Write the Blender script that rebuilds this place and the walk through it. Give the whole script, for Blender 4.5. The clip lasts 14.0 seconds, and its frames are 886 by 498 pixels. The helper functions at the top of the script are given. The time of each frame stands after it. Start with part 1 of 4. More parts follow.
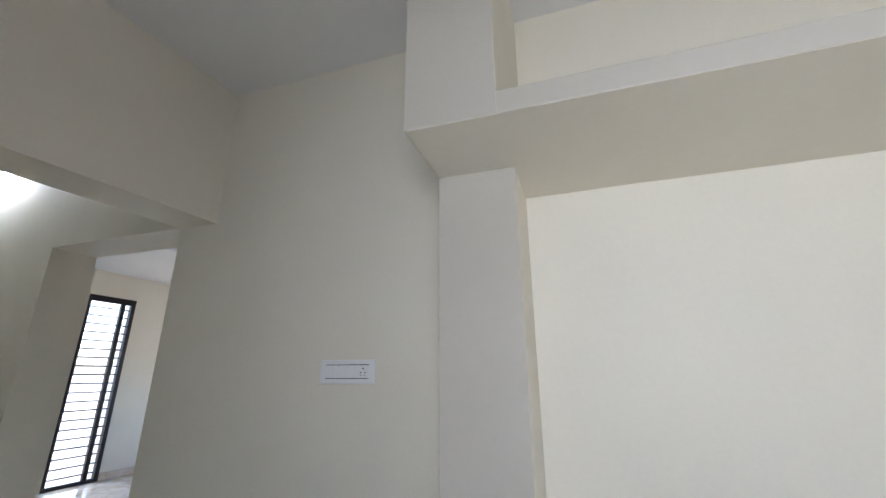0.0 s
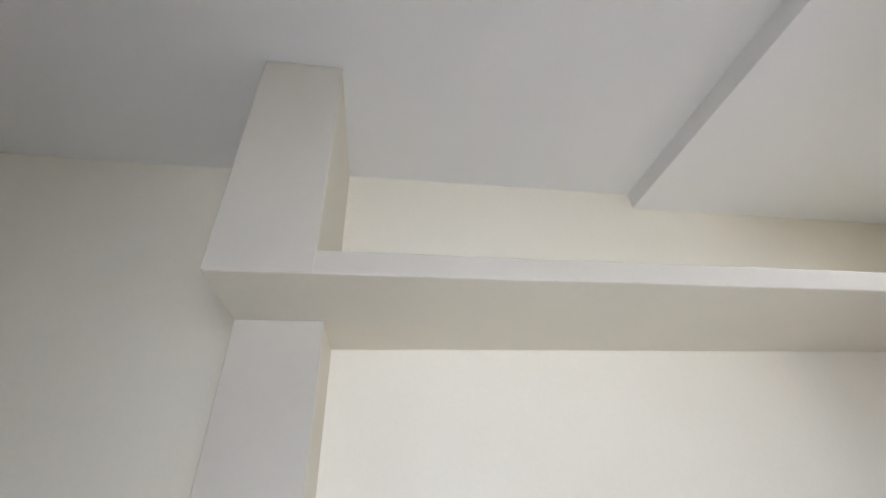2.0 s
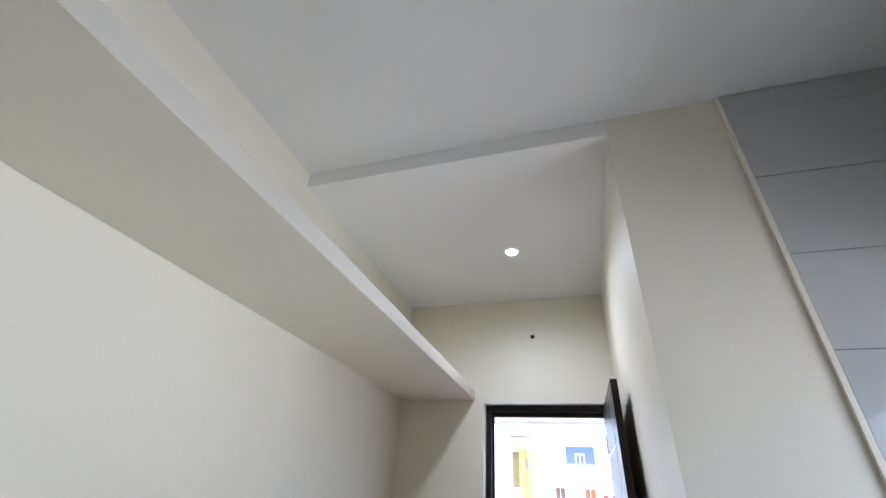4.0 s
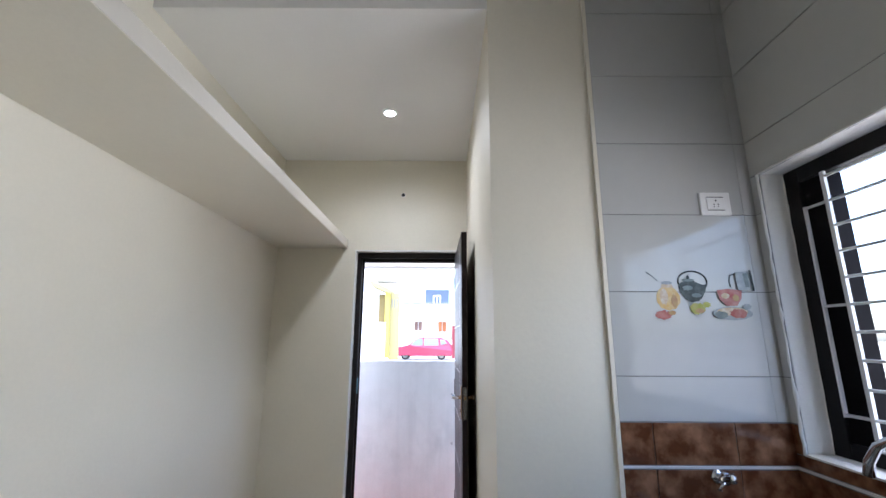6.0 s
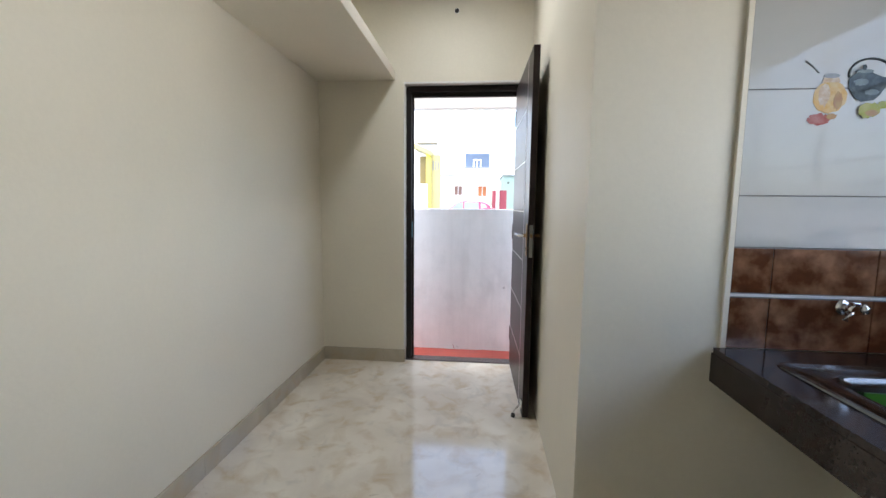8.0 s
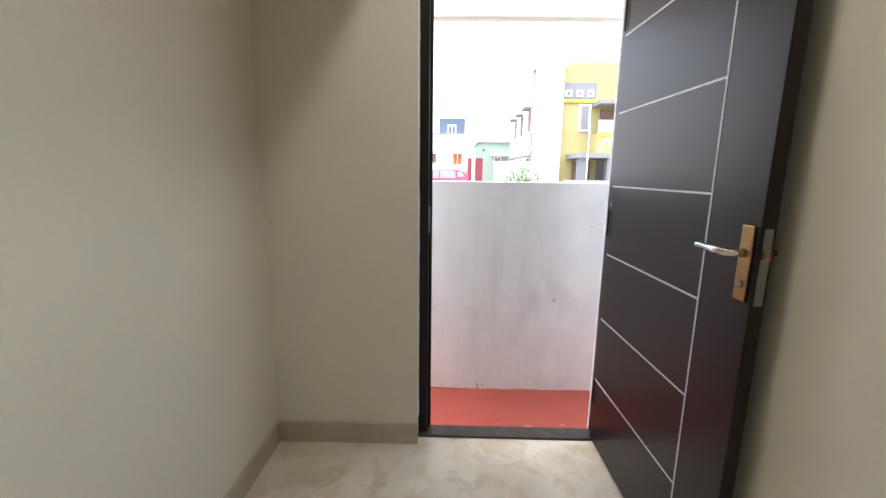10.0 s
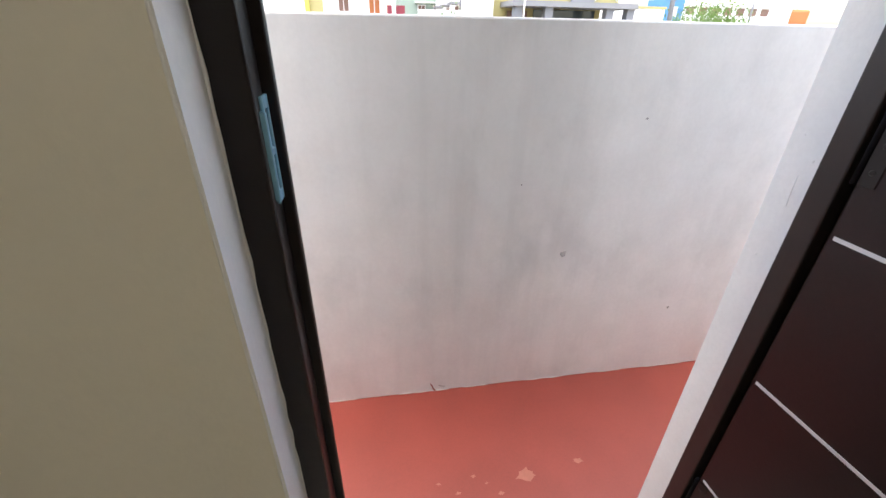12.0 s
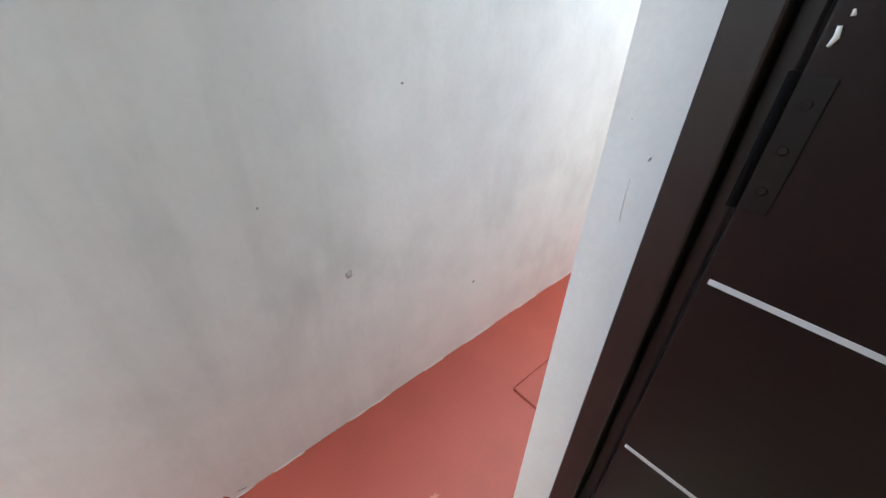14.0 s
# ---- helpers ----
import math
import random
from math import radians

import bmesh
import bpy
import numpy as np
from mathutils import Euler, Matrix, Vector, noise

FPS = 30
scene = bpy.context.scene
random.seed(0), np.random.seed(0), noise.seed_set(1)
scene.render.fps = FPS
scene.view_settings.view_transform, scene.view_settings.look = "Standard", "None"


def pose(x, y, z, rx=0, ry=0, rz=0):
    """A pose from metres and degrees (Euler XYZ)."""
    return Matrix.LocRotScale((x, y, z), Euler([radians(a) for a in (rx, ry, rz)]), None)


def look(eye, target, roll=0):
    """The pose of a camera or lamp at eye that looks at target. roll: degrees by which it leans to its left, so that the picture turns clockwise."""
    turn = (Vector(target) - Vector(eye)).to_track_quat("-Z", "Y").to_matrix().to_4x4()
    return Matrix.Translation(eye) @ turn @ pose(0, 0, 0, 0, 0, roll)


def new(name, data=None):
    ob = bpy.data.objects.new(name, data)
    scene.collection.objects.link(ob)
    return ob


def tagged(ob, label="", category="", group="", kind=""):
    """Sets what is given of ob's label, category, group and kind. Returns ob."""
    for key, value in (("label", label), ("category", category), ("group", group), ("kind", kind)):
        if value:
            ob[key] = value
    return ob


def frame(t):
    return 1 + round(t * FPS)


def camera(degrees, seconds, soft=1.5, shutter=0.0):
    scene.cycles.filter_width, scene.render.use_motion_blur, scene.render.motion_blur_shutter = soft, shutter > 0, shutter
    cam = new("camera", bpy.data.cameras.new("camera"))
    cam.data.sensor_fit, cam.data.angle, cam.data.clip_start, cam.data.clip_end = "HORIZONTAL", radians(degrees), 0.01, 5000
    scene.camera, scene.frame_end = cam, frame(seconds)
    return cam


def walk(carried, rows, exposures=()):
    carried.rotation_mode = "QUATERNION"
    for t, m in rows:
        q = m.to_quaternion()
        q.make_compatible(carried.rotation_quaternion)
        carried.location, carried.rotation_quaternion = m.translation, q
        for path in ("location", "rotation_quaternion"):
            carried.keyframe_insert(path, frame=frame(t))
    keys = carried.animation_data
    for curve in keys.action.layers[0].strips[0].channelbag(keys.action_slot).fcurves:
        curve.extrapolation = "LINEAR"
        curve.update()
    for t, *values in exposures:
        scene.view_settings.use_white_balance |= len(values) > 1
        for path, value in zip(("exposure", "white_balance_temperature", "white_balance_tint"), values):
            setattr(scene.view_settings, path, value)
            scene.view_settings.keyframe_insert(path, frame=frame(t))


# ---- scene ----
cam = camera(95.1, 14.0)
PATH = [
    (0, (0.85, -3.048, 1.465), (-0.962, -3.654, 2.054), -0.2),
    (0.5, (0.848, -3.023, 1.485), (-1.029, -3.177, 2.16), -1.7),
    (1, (0.848, -3.025, 1.51), (-0.984, -2.933, 2.307), -2.5),
    (1.5, (0.86, -3.03, 1.574), (-0.888, -2.84, 2.528), -2.9),
    (2, (0.869, -3.032, 1.601), (-0.784, -2.734, 2.685), -3.2),
    (2.5, (0.808, -3.026, 1.609), (-0.759, -2.491, 2.732), -2.0),
    (3, (0.721, -2.995, 1.55), (-0.592, -2.089, 2.756), -1.0),
    (3.5, (0.673, -3.041, 1.493), (-0.255, -1.703, 2.655), 2.7),
    (5.8, (0.708, -3.341, 1.425), (0.726, -1.421, 1.985), 0.3),
    (6, (0.716, -3.33, 1.394), (0.717, -1.378, 1.829), 0.3),
    (6.5, (0.714, -3.325, 1.294), (0.683, -1.328, 1.4), 0.4),
    (7, (0.705, -3.342, 1.229), (0.631, -1.348, 1.086), 0.7),
    (7.5, (0.685, -3.3, 1.219), (0.555, -1.317, 0.995), 0.8),
    (8, (0.571, -3.087, 1.223), (0.391, -1.107, 1.008), 0.6),
    (8.5, (0.425, -2.808, 1.222), (0.21, -0.83, 1.015), 0.3),
    (9, (0.301, -2.459, 1.247), (0.096, -0.483, 1.017), 0.7),
    (11.5, (0.054, -0.751, 1.181), (0.339, 1.071, 0.407), 0.6),
    (12, (0.161, -0.45, 1.159), (0.459, 1.282, 0.204), 1.2),
    (12.5, (0.247, -0.227, 1.123), (0.5, 1.409, 0.002), 0.2),
    (13, (0.26, -0.088, 1.107), (0.617, 1.468, -0.097), 0.2),
    (13.5, (0.319, -0.068, 1.111), (0.952, 1.394, -0.098), 0.5),
    (14, (0.41, -0.077, 1.145), (1.518, 1.144, 0.012), 1.7),
]
EXPOSURES = [(0, 3.1, 5650, 13), (1.5, 3.3, 5800, 14), (3.0, 3.3, 5500, 14), (3.6, 3.15, 5500, 13), (5.8, 2.95, 5650, 13), (7.0, 2.9, 5950, 11), (8.0, 2.9, 6200, 10),
             (9.0, 2.85, 6500, 9), (11.3, 2.65, 6900, 12), (12.2, 2.5, 6950, 9), (13, 2.4, 6650, -1), (13.5, 2.3, 6650, -1), (14, 2.4, 6750, 3)]
walk(cam, [(t, look(e, g, r)) for t, e, g, r in PATH], EXPOSURES)

# ---- world, sun, lights ----
world = bpy.data.worlds.new("sky")
scene.world = world
world.use_nodes = True
wn = world.node_tree
sky = wn.nodes.new("ShaderNodeTexSky")
sky.sky_type, sky.sun_disc = "NISHITA", False
sky.sun_elevation, sky.sun_rotation = radians(79), radians(231)
sky.dust_density, sky.ozone_density = 3.0, 0.8
wn.links.new(sky.outputs[0], wn.nodes["Background"].inputs[0])
wn.nodes["Background"].inputs[1].default_value = 0.15
sun = new("sun", bpy.data.lights.new("sun", "SUN"))
sun.data.energy, sun.data.angle, sun.data.color = 1.5, radians(80), (1, 0.985, 0.965)
sun.matrix_world = look((-5, -4, 36), (0, 0, 0))


window_lamp = new("window_daylight", bpy.data.lights.new("window_daylight", "AREA"))
window_lamp.data.shape, window_lamp.data.size, window_lamp.data.size_y = "RECTANGLE", 1.3, 0.9
window_lamp.data.energy, window_lamp.data.color = 1.7, (1.0, 0.99, 0.955)
window_lamp.data.spread = radians(90)
window_lamp.matrix_world = look((2.75, -2.6, 1.38), (-0.6, -2.35, 1.85))
downlight_lamp = new("downlight_glow", bpy.data.lights.new("downlight_glow", "SPOT"))
downlight_lamp.data.energy, downlight_lamp.data.spot_size, downlight_lamp.data.spot_blend = 8.5, radians(165), 1.0
downlight_lamp.data.shadow_soft_size = 0.13
downlight_lamp.matrix_world = look((0.35, -0.83, 2.885), (0.35, -0.83, 0))


# ---- materials ----
def mat(name, colour, rough=0.5, metal=0.0, spread=0.06, scale=6.0, grain=90.0, bump=0.05, colour2=None, low=0.35, high=0.65, spec=0.5, coat=0.0, emit=0.0):
    m = bpy.data.materials.new(name)
    m.use_nodes = True
    t = m.node_tree
    b = t.nodes["Principled BSDF"]
    co = t.nodes.new("ShaderNodeTexCoord")
    big, fine = t.nodes.new("ShaderNodeTexNoise"), t.nodes.new("ShaderNodeTexNoise")
    big.inputs["Scale"].default_value, big.inputs["Detail"].default_value = scale, 5
    fine.inputs["Scale"].default_value, fine.inputs["Detail"].default_value = grain, 3
    for n in (big, fine):
        t.links.new(co.outputs["Object"], n.inputs["Vector"])
    ramp = t.nodes.new("ShaderNodeValToRGB")
    c2 = colour2 or tuple(c * (1 - spread) for c in colour)
    ramp.color_ramp.elements[0].position, ramp.color_ramp.elements[1].position = low, high
    ramp.color_ramp.elements[0].color, ramp.color_ramp.elements[1].color = (*c2, 1), (*colour, 1)
    t.links.new(big.outputs[0], ramp.inputs[0])
    mix = t.nodes.new("ShaderNodeMix")
    mix.data_type, mix.blend_type = "RGBA", "MULTIPLY"
    mix.inputs[0].default_value = min(1.0, spread * 2)
    t.links.new(ramp.outputs[0], mix.inputs[6])
    t.links.new(fine.outputs[0], mix.inputs[7])
    t.links.new(mix.outputs[2], b.inputs["Base Color"])
    rr = t.nodes.new("ShaderNodeMapRange")
    rr.inputs[3].default_value, rr.inputs[4].default_value = max(0.02, rough * 0.85), min(1, rough * 1.15)
    t.links.new(fine.outputs[0], rr.inputs[0])
    t.links.new(rr.outputs[0], b.inputs["Roughness"])
    b.inputs["Metallic"].default_value = metal
    b.inputs["Specular IOR Level"].default_value = spec
    b.inputs["Coat Weight"].default_value = coat
    b.inputs["Coat Roughness"].default_value = 0.05
    if bump:
        bp = t.nodes.new("ShaderNodeBump")
        bp.inputs["Strength"].default_value, bp.inputs["Distance"].default_value = bump, 0.01
        t.links.new(fine.outputs[0], bp.inputs["Height"])
        t.links.new(bp.outputs[0], b.inputs["Normal"])
    if emit:
        b.inputs["Emission Color"].default_value, b.inputs["Emission Strength"].default_value = (*colour, 1), emit
    return m


CREAM = mat("cream_emulsion", (0.80, 0.75, 0.625), 0.55, spread=0.03, scale=2.5, grain=60, bump=0.06)
CEILING = mat("white_ceiling_paint", (0.82, 0.81, 0.78), 0.7, spread=0.02, scale=2, grain=70, bump=0.05)
# Darkened cream for front faces, with the shade held in the colour.
CREAM_SHADED = mat("cream_emulsion_shaded", (0.56, 0.52, 0.44), 0.6, spread=0.03, scale=3, grain=60, bump=0.05)
EDGE = mat("white_plaster", (0.86, 0.845, 0.80), 0.7, spread=0.05, scale=8, grain=120, bump=0.07)


def streaked(name, colour, colour2, stain_x=0.5):
    """Whitewash with fine grey rain streaks, blotches, pores and one broad stain below the coping."""
    m = mat(name, colour, 0.8, spread=0.05, scale=7, grain=70, bump=0.045, colour2=tuple(c * 0.93 for c in colour))
    t = m.node_tree
    b = t.nodes["Principled BSDF"]
    src = b.inputs["Base Color"].links[0].from_socket
    co = t.nodes.new("ShaderNodeTexCoord")

    def layer(scale, detail, p0, p1, top):
        mp, n, r = t.nodes.new("ShaderNodeMapping"), t.nodes.new("ShaderNodeTexNoise"), t.nodes.new("ShaderNodeMapRange")
        mp.inputs["Scale"].default_value = scale
        n.inputs["Scale"].default_value, n.inputs["Detail"].default_value, n.inputs["Roughness"].default_value = 1.0, detail, 0.6
        r.interpolation_type = "SMOOTHSTEP"
        for i, v in ((1, p0), (2, p1), (3, 0.0), (4, top)):
            r.inputs[i].default_value = v
        t.links.new(co.outputs["Object"], mp.inputs[0])
        t.links.new(mp.outputs[0], n.inputs["Vector"])
        t.links.new(n.outputs[0], r.inputs[0])
        return r.outputs[0]

    def sums(op, a, c):
        x = t.nodes.new("ShaderNodeMath")
        x.operation, x.use_clamp = op, op == "ADD"
        for i, v in ((0, a), (1, c)):
            if isinstance(v, (int, float)):
                x.inputs[i].default_value = v
            else:
                t.links.new(v, x.inputs[i])
        return x.outputs[0]

    def span(v, a, c, lo, hi):
        r = t.nodes.new("ShaderNodeMapRange")
        r.interpolation_type = "SMOOTHSTEP"
        for i, q in ((1, a), (2, c), (3, lo), (4, hi)):
            r.inputs[i].default_value = q
        t.links.new(v, r.inputs[0])
        return r.outputs[0]

    xyz = t.nodes.new("ShaderNodeSeparateXYZ")
    t.links.new(co.outputs["Object"], xyz.inputs[0])
    wide = span(sums("ABSOLUTE", sums("SUBTRACT", xyz.outputs[0], stain_x), 0.0), 0.05, 0.75, 1.0, 0.25)
    high = span(xyz.outputs[2], 0.0, 1.15, 0.35, 1.0)
    stain = sums("MULTIPLY", sums("MULTIPLY", wide, high), layer((1.6, 1.6, 0.5), 3, 0.2, 0.65, 0.55))
    fine = sums("MULTIPLY", layer((11.0, 11.0, 0.9), 7, 0.42, 0.75, 0.18), wide)
    mottle = layer((5.0, 5.0, 3.2), 6, 0.45, 0.78, 0.26)
    x = t.nodes.new("ShaderNodeMix")
    x.data_type = "RGBA"
    x.inputs[7].default_value = (*colour2, 1)
    t.links.new(sums("ADD", sums("ADD", stain, fine), mottle), x.inputs[0])
    t.links.new(src, x.inputs[6])
    t.links.new(x.outputs[2], b.inputs["Base Color"])
    return m


def marble(name, c0, c1, vein):
    """Polished cream marble with grey clouds, tan patches and thin broken veins."""
    m = bpy.data.materials.new(name)
    m.use_nodes = True
    t = m.node_tree
    b = t.nodes["Principled BSDF"]
    co = t.nodes.new("ShaderNodeTexCoord")

    def noise_ramp(scale, detail, warp, p0, p1, c0, c1):
        n, r = t.nodes.new("ShaderNodeTexNoise"), t.nodes.new("ShaderNodeValToRGB")
        n.inputs["Scale"].default_value, n.inputs["Detail"].default_value, n.inputs["Distortion"].default_value = scale, detail, warp
        t.links.new(co.outputs["Object"], n.inputs["Vector"])
        r.color_ramp.elements[0].position, r.color_ramp.elements[1].position = p0, p1
        r.color_ramp.elements[0].color, r.color_ramp.elements[1].color = c0, c1
        t.links.new(n.outputs[0], r.inputs[0])
        return r

    def blend(a, fac, colour):
        x = t.nodes.new("ShaderNodeMix")
        x.data_type = "RGBA"
        x.inputs[7].default_value = colour
        t.links.new(fac, x.inputs[0])
        t.links.new(a, x.inputs[6])
        return x.outputs[2]

    base = noise_ramp(2.6, 6, 0.6, 0.34, 0.66, (*c0, 1), (*c1, 1))
    tan = noise_ramp(8.5, 5, 0.5, 0.50, 0.70, (0, 0, 0, 1), (vein, vein, vein, 1))
    grey = noise_ramp(7.0, 6, 0.9, 0.56, 0.76, (0, 0, 0, 1), (vein * 0.8, vein * 0.8, vein * 0.8, 1))
    dark = noise_ramp(8.0, 5, 0.8, 0.68, 0.78, (0, 0, 0, 1), (vein, vein, vein, 1))
    out = blend(base.outputs[0], tan.outputs[0], (0.50, 0.37, 0.21, 1))
    out = blend(out, grey.outputs[0], (0.42, 0.39, 0.33, 1))
    out = blend(out, dark.outputs[0], (0.26, 0.17, 0.09, 1))
    t.links.new(out, b.inputs["Base Color"])
    b.inputs["Roughness"].default_value = 0.09
    b.inputs["Specular IOR Level"].default_value = 0.6
    return m


MARBLE = marble("cream_marble", (0.61, 0.54, 0.43), (0.78, 0.72, 0.60), 0.6)
SKIRT = marble("honed_tan_marble", (0.44, 0.39, 0.30), (0.57, 0.51, 0.40), 0.4)
PARAPET = streaked("weathered_white_wash", (0.83, 0.835, 0.82), (0.42, 0.43, 0.425))
REDFLOOR = mat("red_oxide_paint", (0.36, 0.068, 0.048), 0.5, spread=0.10, scale=5, grain=140, bump=0.03)
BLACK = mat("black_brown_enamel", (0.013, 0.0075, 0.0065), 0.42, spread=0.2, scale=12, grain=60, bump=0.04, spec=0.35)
LEAF = mat("dark_wenge_laminate", (0.023, 0.009, 0.009), 0.36, spread=0.25, scale=4, grain=160, bump=0.03, spec=0.35)
# Lighter copy of the frame enamel: daylight on the hinge jamb is in its colour.
JAMB = mat("black_brown_enamel_lit", (0.034, 0.020, 0.017), 0.4, spread=0.2, scale=12, grain=60, bump=0.04, spec=0.4)
GROOVE = mat("silver_inlay", (0.72, 0.70, 0.70), 0.4, spread=0.05)
CHROME = mat("chrome", (0.8, 0.8, 0.8), 0.12, 1.0, spread=0.02, bump=0)
STEEL = mat("brushed_steel", (0.27, 0.27, 0.26), 0.17, 1.0, spread=0.08, scale=3, grain=200, bump=0.03)
BRASS = mat("antique_brass", (0.45, 0.28, 0.12), 0.3, 1.0, spread=0.1, bump=0)
GRANITE = mat("dark_brown_granite", (0.055, 0.036, 0.030), 0.12, spread=0.3, scale=30, grain=220, bump=0.0)
GRANITE2 = mat("grey_granite", (0.10, 0.085, 0.08), 0.15, spread=0.3, scale=30, grain=220, bump=0.0)
TILE = mat("pale_grey_glazed_tile", (0.50, 0.50, 0.48), 0.07, spread=0.02, scale=3, grain=20, bump=0.01, spec=0.4)
GROUT = mat("grey_grout", (0.22, 0.22, 0.22), 0.8, spread=0.1)
BROWN = mat("brown_marble_tile", (0.37, 0.185, 0.10), 0.12, spread=0.25, scale=16, grain=30, bump=0.0, colour2=(0.13, 0.046, 0.020), low=0.40, high=0.68)
WINBLACK = mat("black_window_paint", (0.007, 0.006, 0.007), 0.5, spread=0.2, spec=0.2, scale=15, bump=0.04)
MATTE = mat("matte_black_recess", (0.006, 0.005, 0.006), 0.9, spread=0.2, spec=0.1, bump=0)
PLASTIC = mat("white_plastic", (0.82, 0.82, 0.80), 0.3, spread=0.01, bump=0)
DARK = mat("dark_gap", (0.01, 0.01, 0.01), 0.6, spread=0.1, bump=0)
LED = mat("led_diffuser", (1.0, 1.0, 1.0), 0.5, spread=0.0, bump=0, emit=12.0)
STRIKE = mat("pale_blue_plastic", (0.22, 0.45, 0.58), 0.35, spread=0.05, scale=20, bump=0.02)
GREEN = mat("green_bowl_patch", (0.045, 0.19, 0.012), 0.4, spread=0.05, bump=0)
# Pale base colour holds the sky that these car windows would reflect.
CARGLASS = mat("car_glass_pale_sky", (0.30, 0.33, 0.34), 0.08, spread=0.05, bump=0)
GRILL = mat("white_grill_paint", (0.75, 0.75, 0.76), 0.45, spread=0.06, scale=20, bump=0.03)
GLASS = mat("tinted_glass", (0.06, 0.08, 0.09), 0.05, spread=0.02, bump=0)
P_BLACK = mat("print_black", (0.03, 0.04, 0.04), 0.1, spread=0.5, scale=40, bump=0, colour2=(0.09, 0.11, 0.10), spec=0.25)
P_YELLOW = mat("print_yellow", (0.62, 0.38, 0.12), 0.1, spread=0.1, scale=35, bump=0, colour2=(0.62, 0.48, 0.25), spec=0.25)
P_RED = mat("print_red", (0.34, 0.07, 0.06), 0.1, spread=0.1, scale=35, bump=0, colour2=(0.46, 0.20, 0.17), spec=0.25)
P_GREEN = mat("print_green", (0.32, 0.34, 0.04), 0.1, spread=0.1, scale=35, bump=0, colour2=(0.42, 0.38, 0.12), spec=0.25)
P_CREAM = mat("print_cream", (0.60, 0.52, 0.40), 0.1, spread=0.1, scale=45, bump=0, colour2=(0.52, 0.36, 0.22), spec=0.25)
P_BROWN = mat("print_brown", (0.38, 0.20, 0.10), 0.1, spread=0.1, scale=45, bump=0, colour2=(0.45, 0.30, 0.12), spec=0.25)
P_SLATE = mat("print_slate", (0.12, 0.15, 0.15), 0.1, spread=0.1, scale=45, bump=0, colour2=(0.19, 0.22, 0.21), spec=0.25)
P_GREY = mat("print_grey", (0.28, 0.31, 0.32), 0.1, spread=0.1, scale=35, bump=0, colour2=(0.36, 0.38, 0.38), spec=0.25)
YELLOW_P = mat("yellow_paint", (0.38, 0.33, 0.14), 0.7, spread=0.05, scale=1)
BRIGHT_Y = mat("bright_yellow_paint", (0.55, 0.47, 0.08), 0.7, spread=0.05, scale=1)
WHITE_P = mat("white_house_paint", (0.82, 0.82, 0.80), 0.7, spread=0.05, scale=0.8)
GREY_P = mat("grey_house_paint", (0.20, 0.205, 0.215), 0.7, spread=0.05, scale=0.8)
GREEN_P = mat("pale_green_paint", (0.30, 0.39, 0.33), 0.7, spread=0.05, scale=0.8)
BLUE_P = mat("slate_blue_paint", (0.075, 0.105, 0.15), 0.7, spread=0.05, scale=0.8)
ORANGE = mat("orange_shutter", (0.42, 0.14, 0.04), 0.6, spread=0.05)
BROWN_W = mat("brown_shutter", (0.20, 0.115, 0.085), 0.6, spread=0.05)
MAROON = mat("maroon_gate", (0.22, 0.03, 0.045), 0.5, spread=0.05)
CARRED = mat("red_car_paint", (0.50, 0.03, 0.08), 0.25, spread=0.03, bump=0, coat=1.0)
RUBBER = mat("black_rubber", (0.02, 0.02, 0.02), 0.8, spread=0.1)
FOLIAGE = mat("green_leaves", (0.12, 0.22, 0.04), 0.6, spread=0.1, scale=3, colour2=(0.09, 0.16, 0.03))
BALGLASS = mat("pale_green_balcony_glass", (0.45, 0.62, 0.60), 0.1, spread=0.03, bump=0)
GROUND = mat("dusty_ground", (0.42, 0.38, 0.32), 0.9, spread=0.2, scale=0.4, grain=8)


# ---- building helpers ----
def bm_box(x0, y0, z0, x1, y1, z1, bevel=0.0, bm=None):
    bm = bm or bmesh.new()
    vs = bmesh.ops.create_cube(bm, size=1.0)["verts"]
    bmesh.ops.scale(bm, vec=(x1 - x0, y1 - y0, z1 - z0), verts=vs)
    bmesh.ops.translate(bm, vec=((x0 + x1) / 2, (y0 + y1) / 2, (z0 + z1) / 2), verts=vs)
    if bevel:
        es = list({e for v in vs for e in v.link_edges})
        bmesh.ops.bevel(bm, geom=es, offset=bevel, segments=2, profile=0.5, affect="EDGES")
    return bm


def bm_boxes(*boxes, bevel=0.0):
    bm = bmesh.new()
    for b in boxes:
        one = bm_box(*b, bevel=bevel)
        me = bpy.data.meshes.new("tmp")
        one.to_mesh(me)
        one.free()
        bm.from_mesh(me)
        bpy.data.meshes.remove(me)
    return bm


def bm_tube(points, radius, sides=12, bm=None):
    """A round rod along a line of points."""
    bm = bm or bmesh.new()
    pts = [Vector(p) for p in points]
    rings = []
    up = Vector((0.31, 0.17, 0.93))
    for i, p in enumerate(pts):
        d = (pts[min(i + 1, len(pts) - 1)] - pts[max(i - 1, 0)]).normalized()
        a = d.cross(up if abs(d.dot(up)) < 0.95 else Vector((1, 0, 0))).normalized()
        b = d.cross(a).normalized()
        r = radius[i] if isinstance(radius, (list, tuple)) else radius
        rings.append([bm.verts.new(p + (a * math.cos(2 * math.pi * k / sides) + b * math.sin(2 * math.pi * k / sides)) * r) for k in range(sides)])
    for r0, r1 in zip(rings, rings[1:]):
        for k in range(sides):
            bm.faces.new((r0[k], r0[(k + 1) % sides], r1[(k + 1) % sides], r1[k])).smooth = True
    bm.faces.new(rings[0][::-1])
    bm.faces.new(rings[-1])
    bmesh.ops.recalc_face_normals(bm, faces=bm.faces)
    return bm


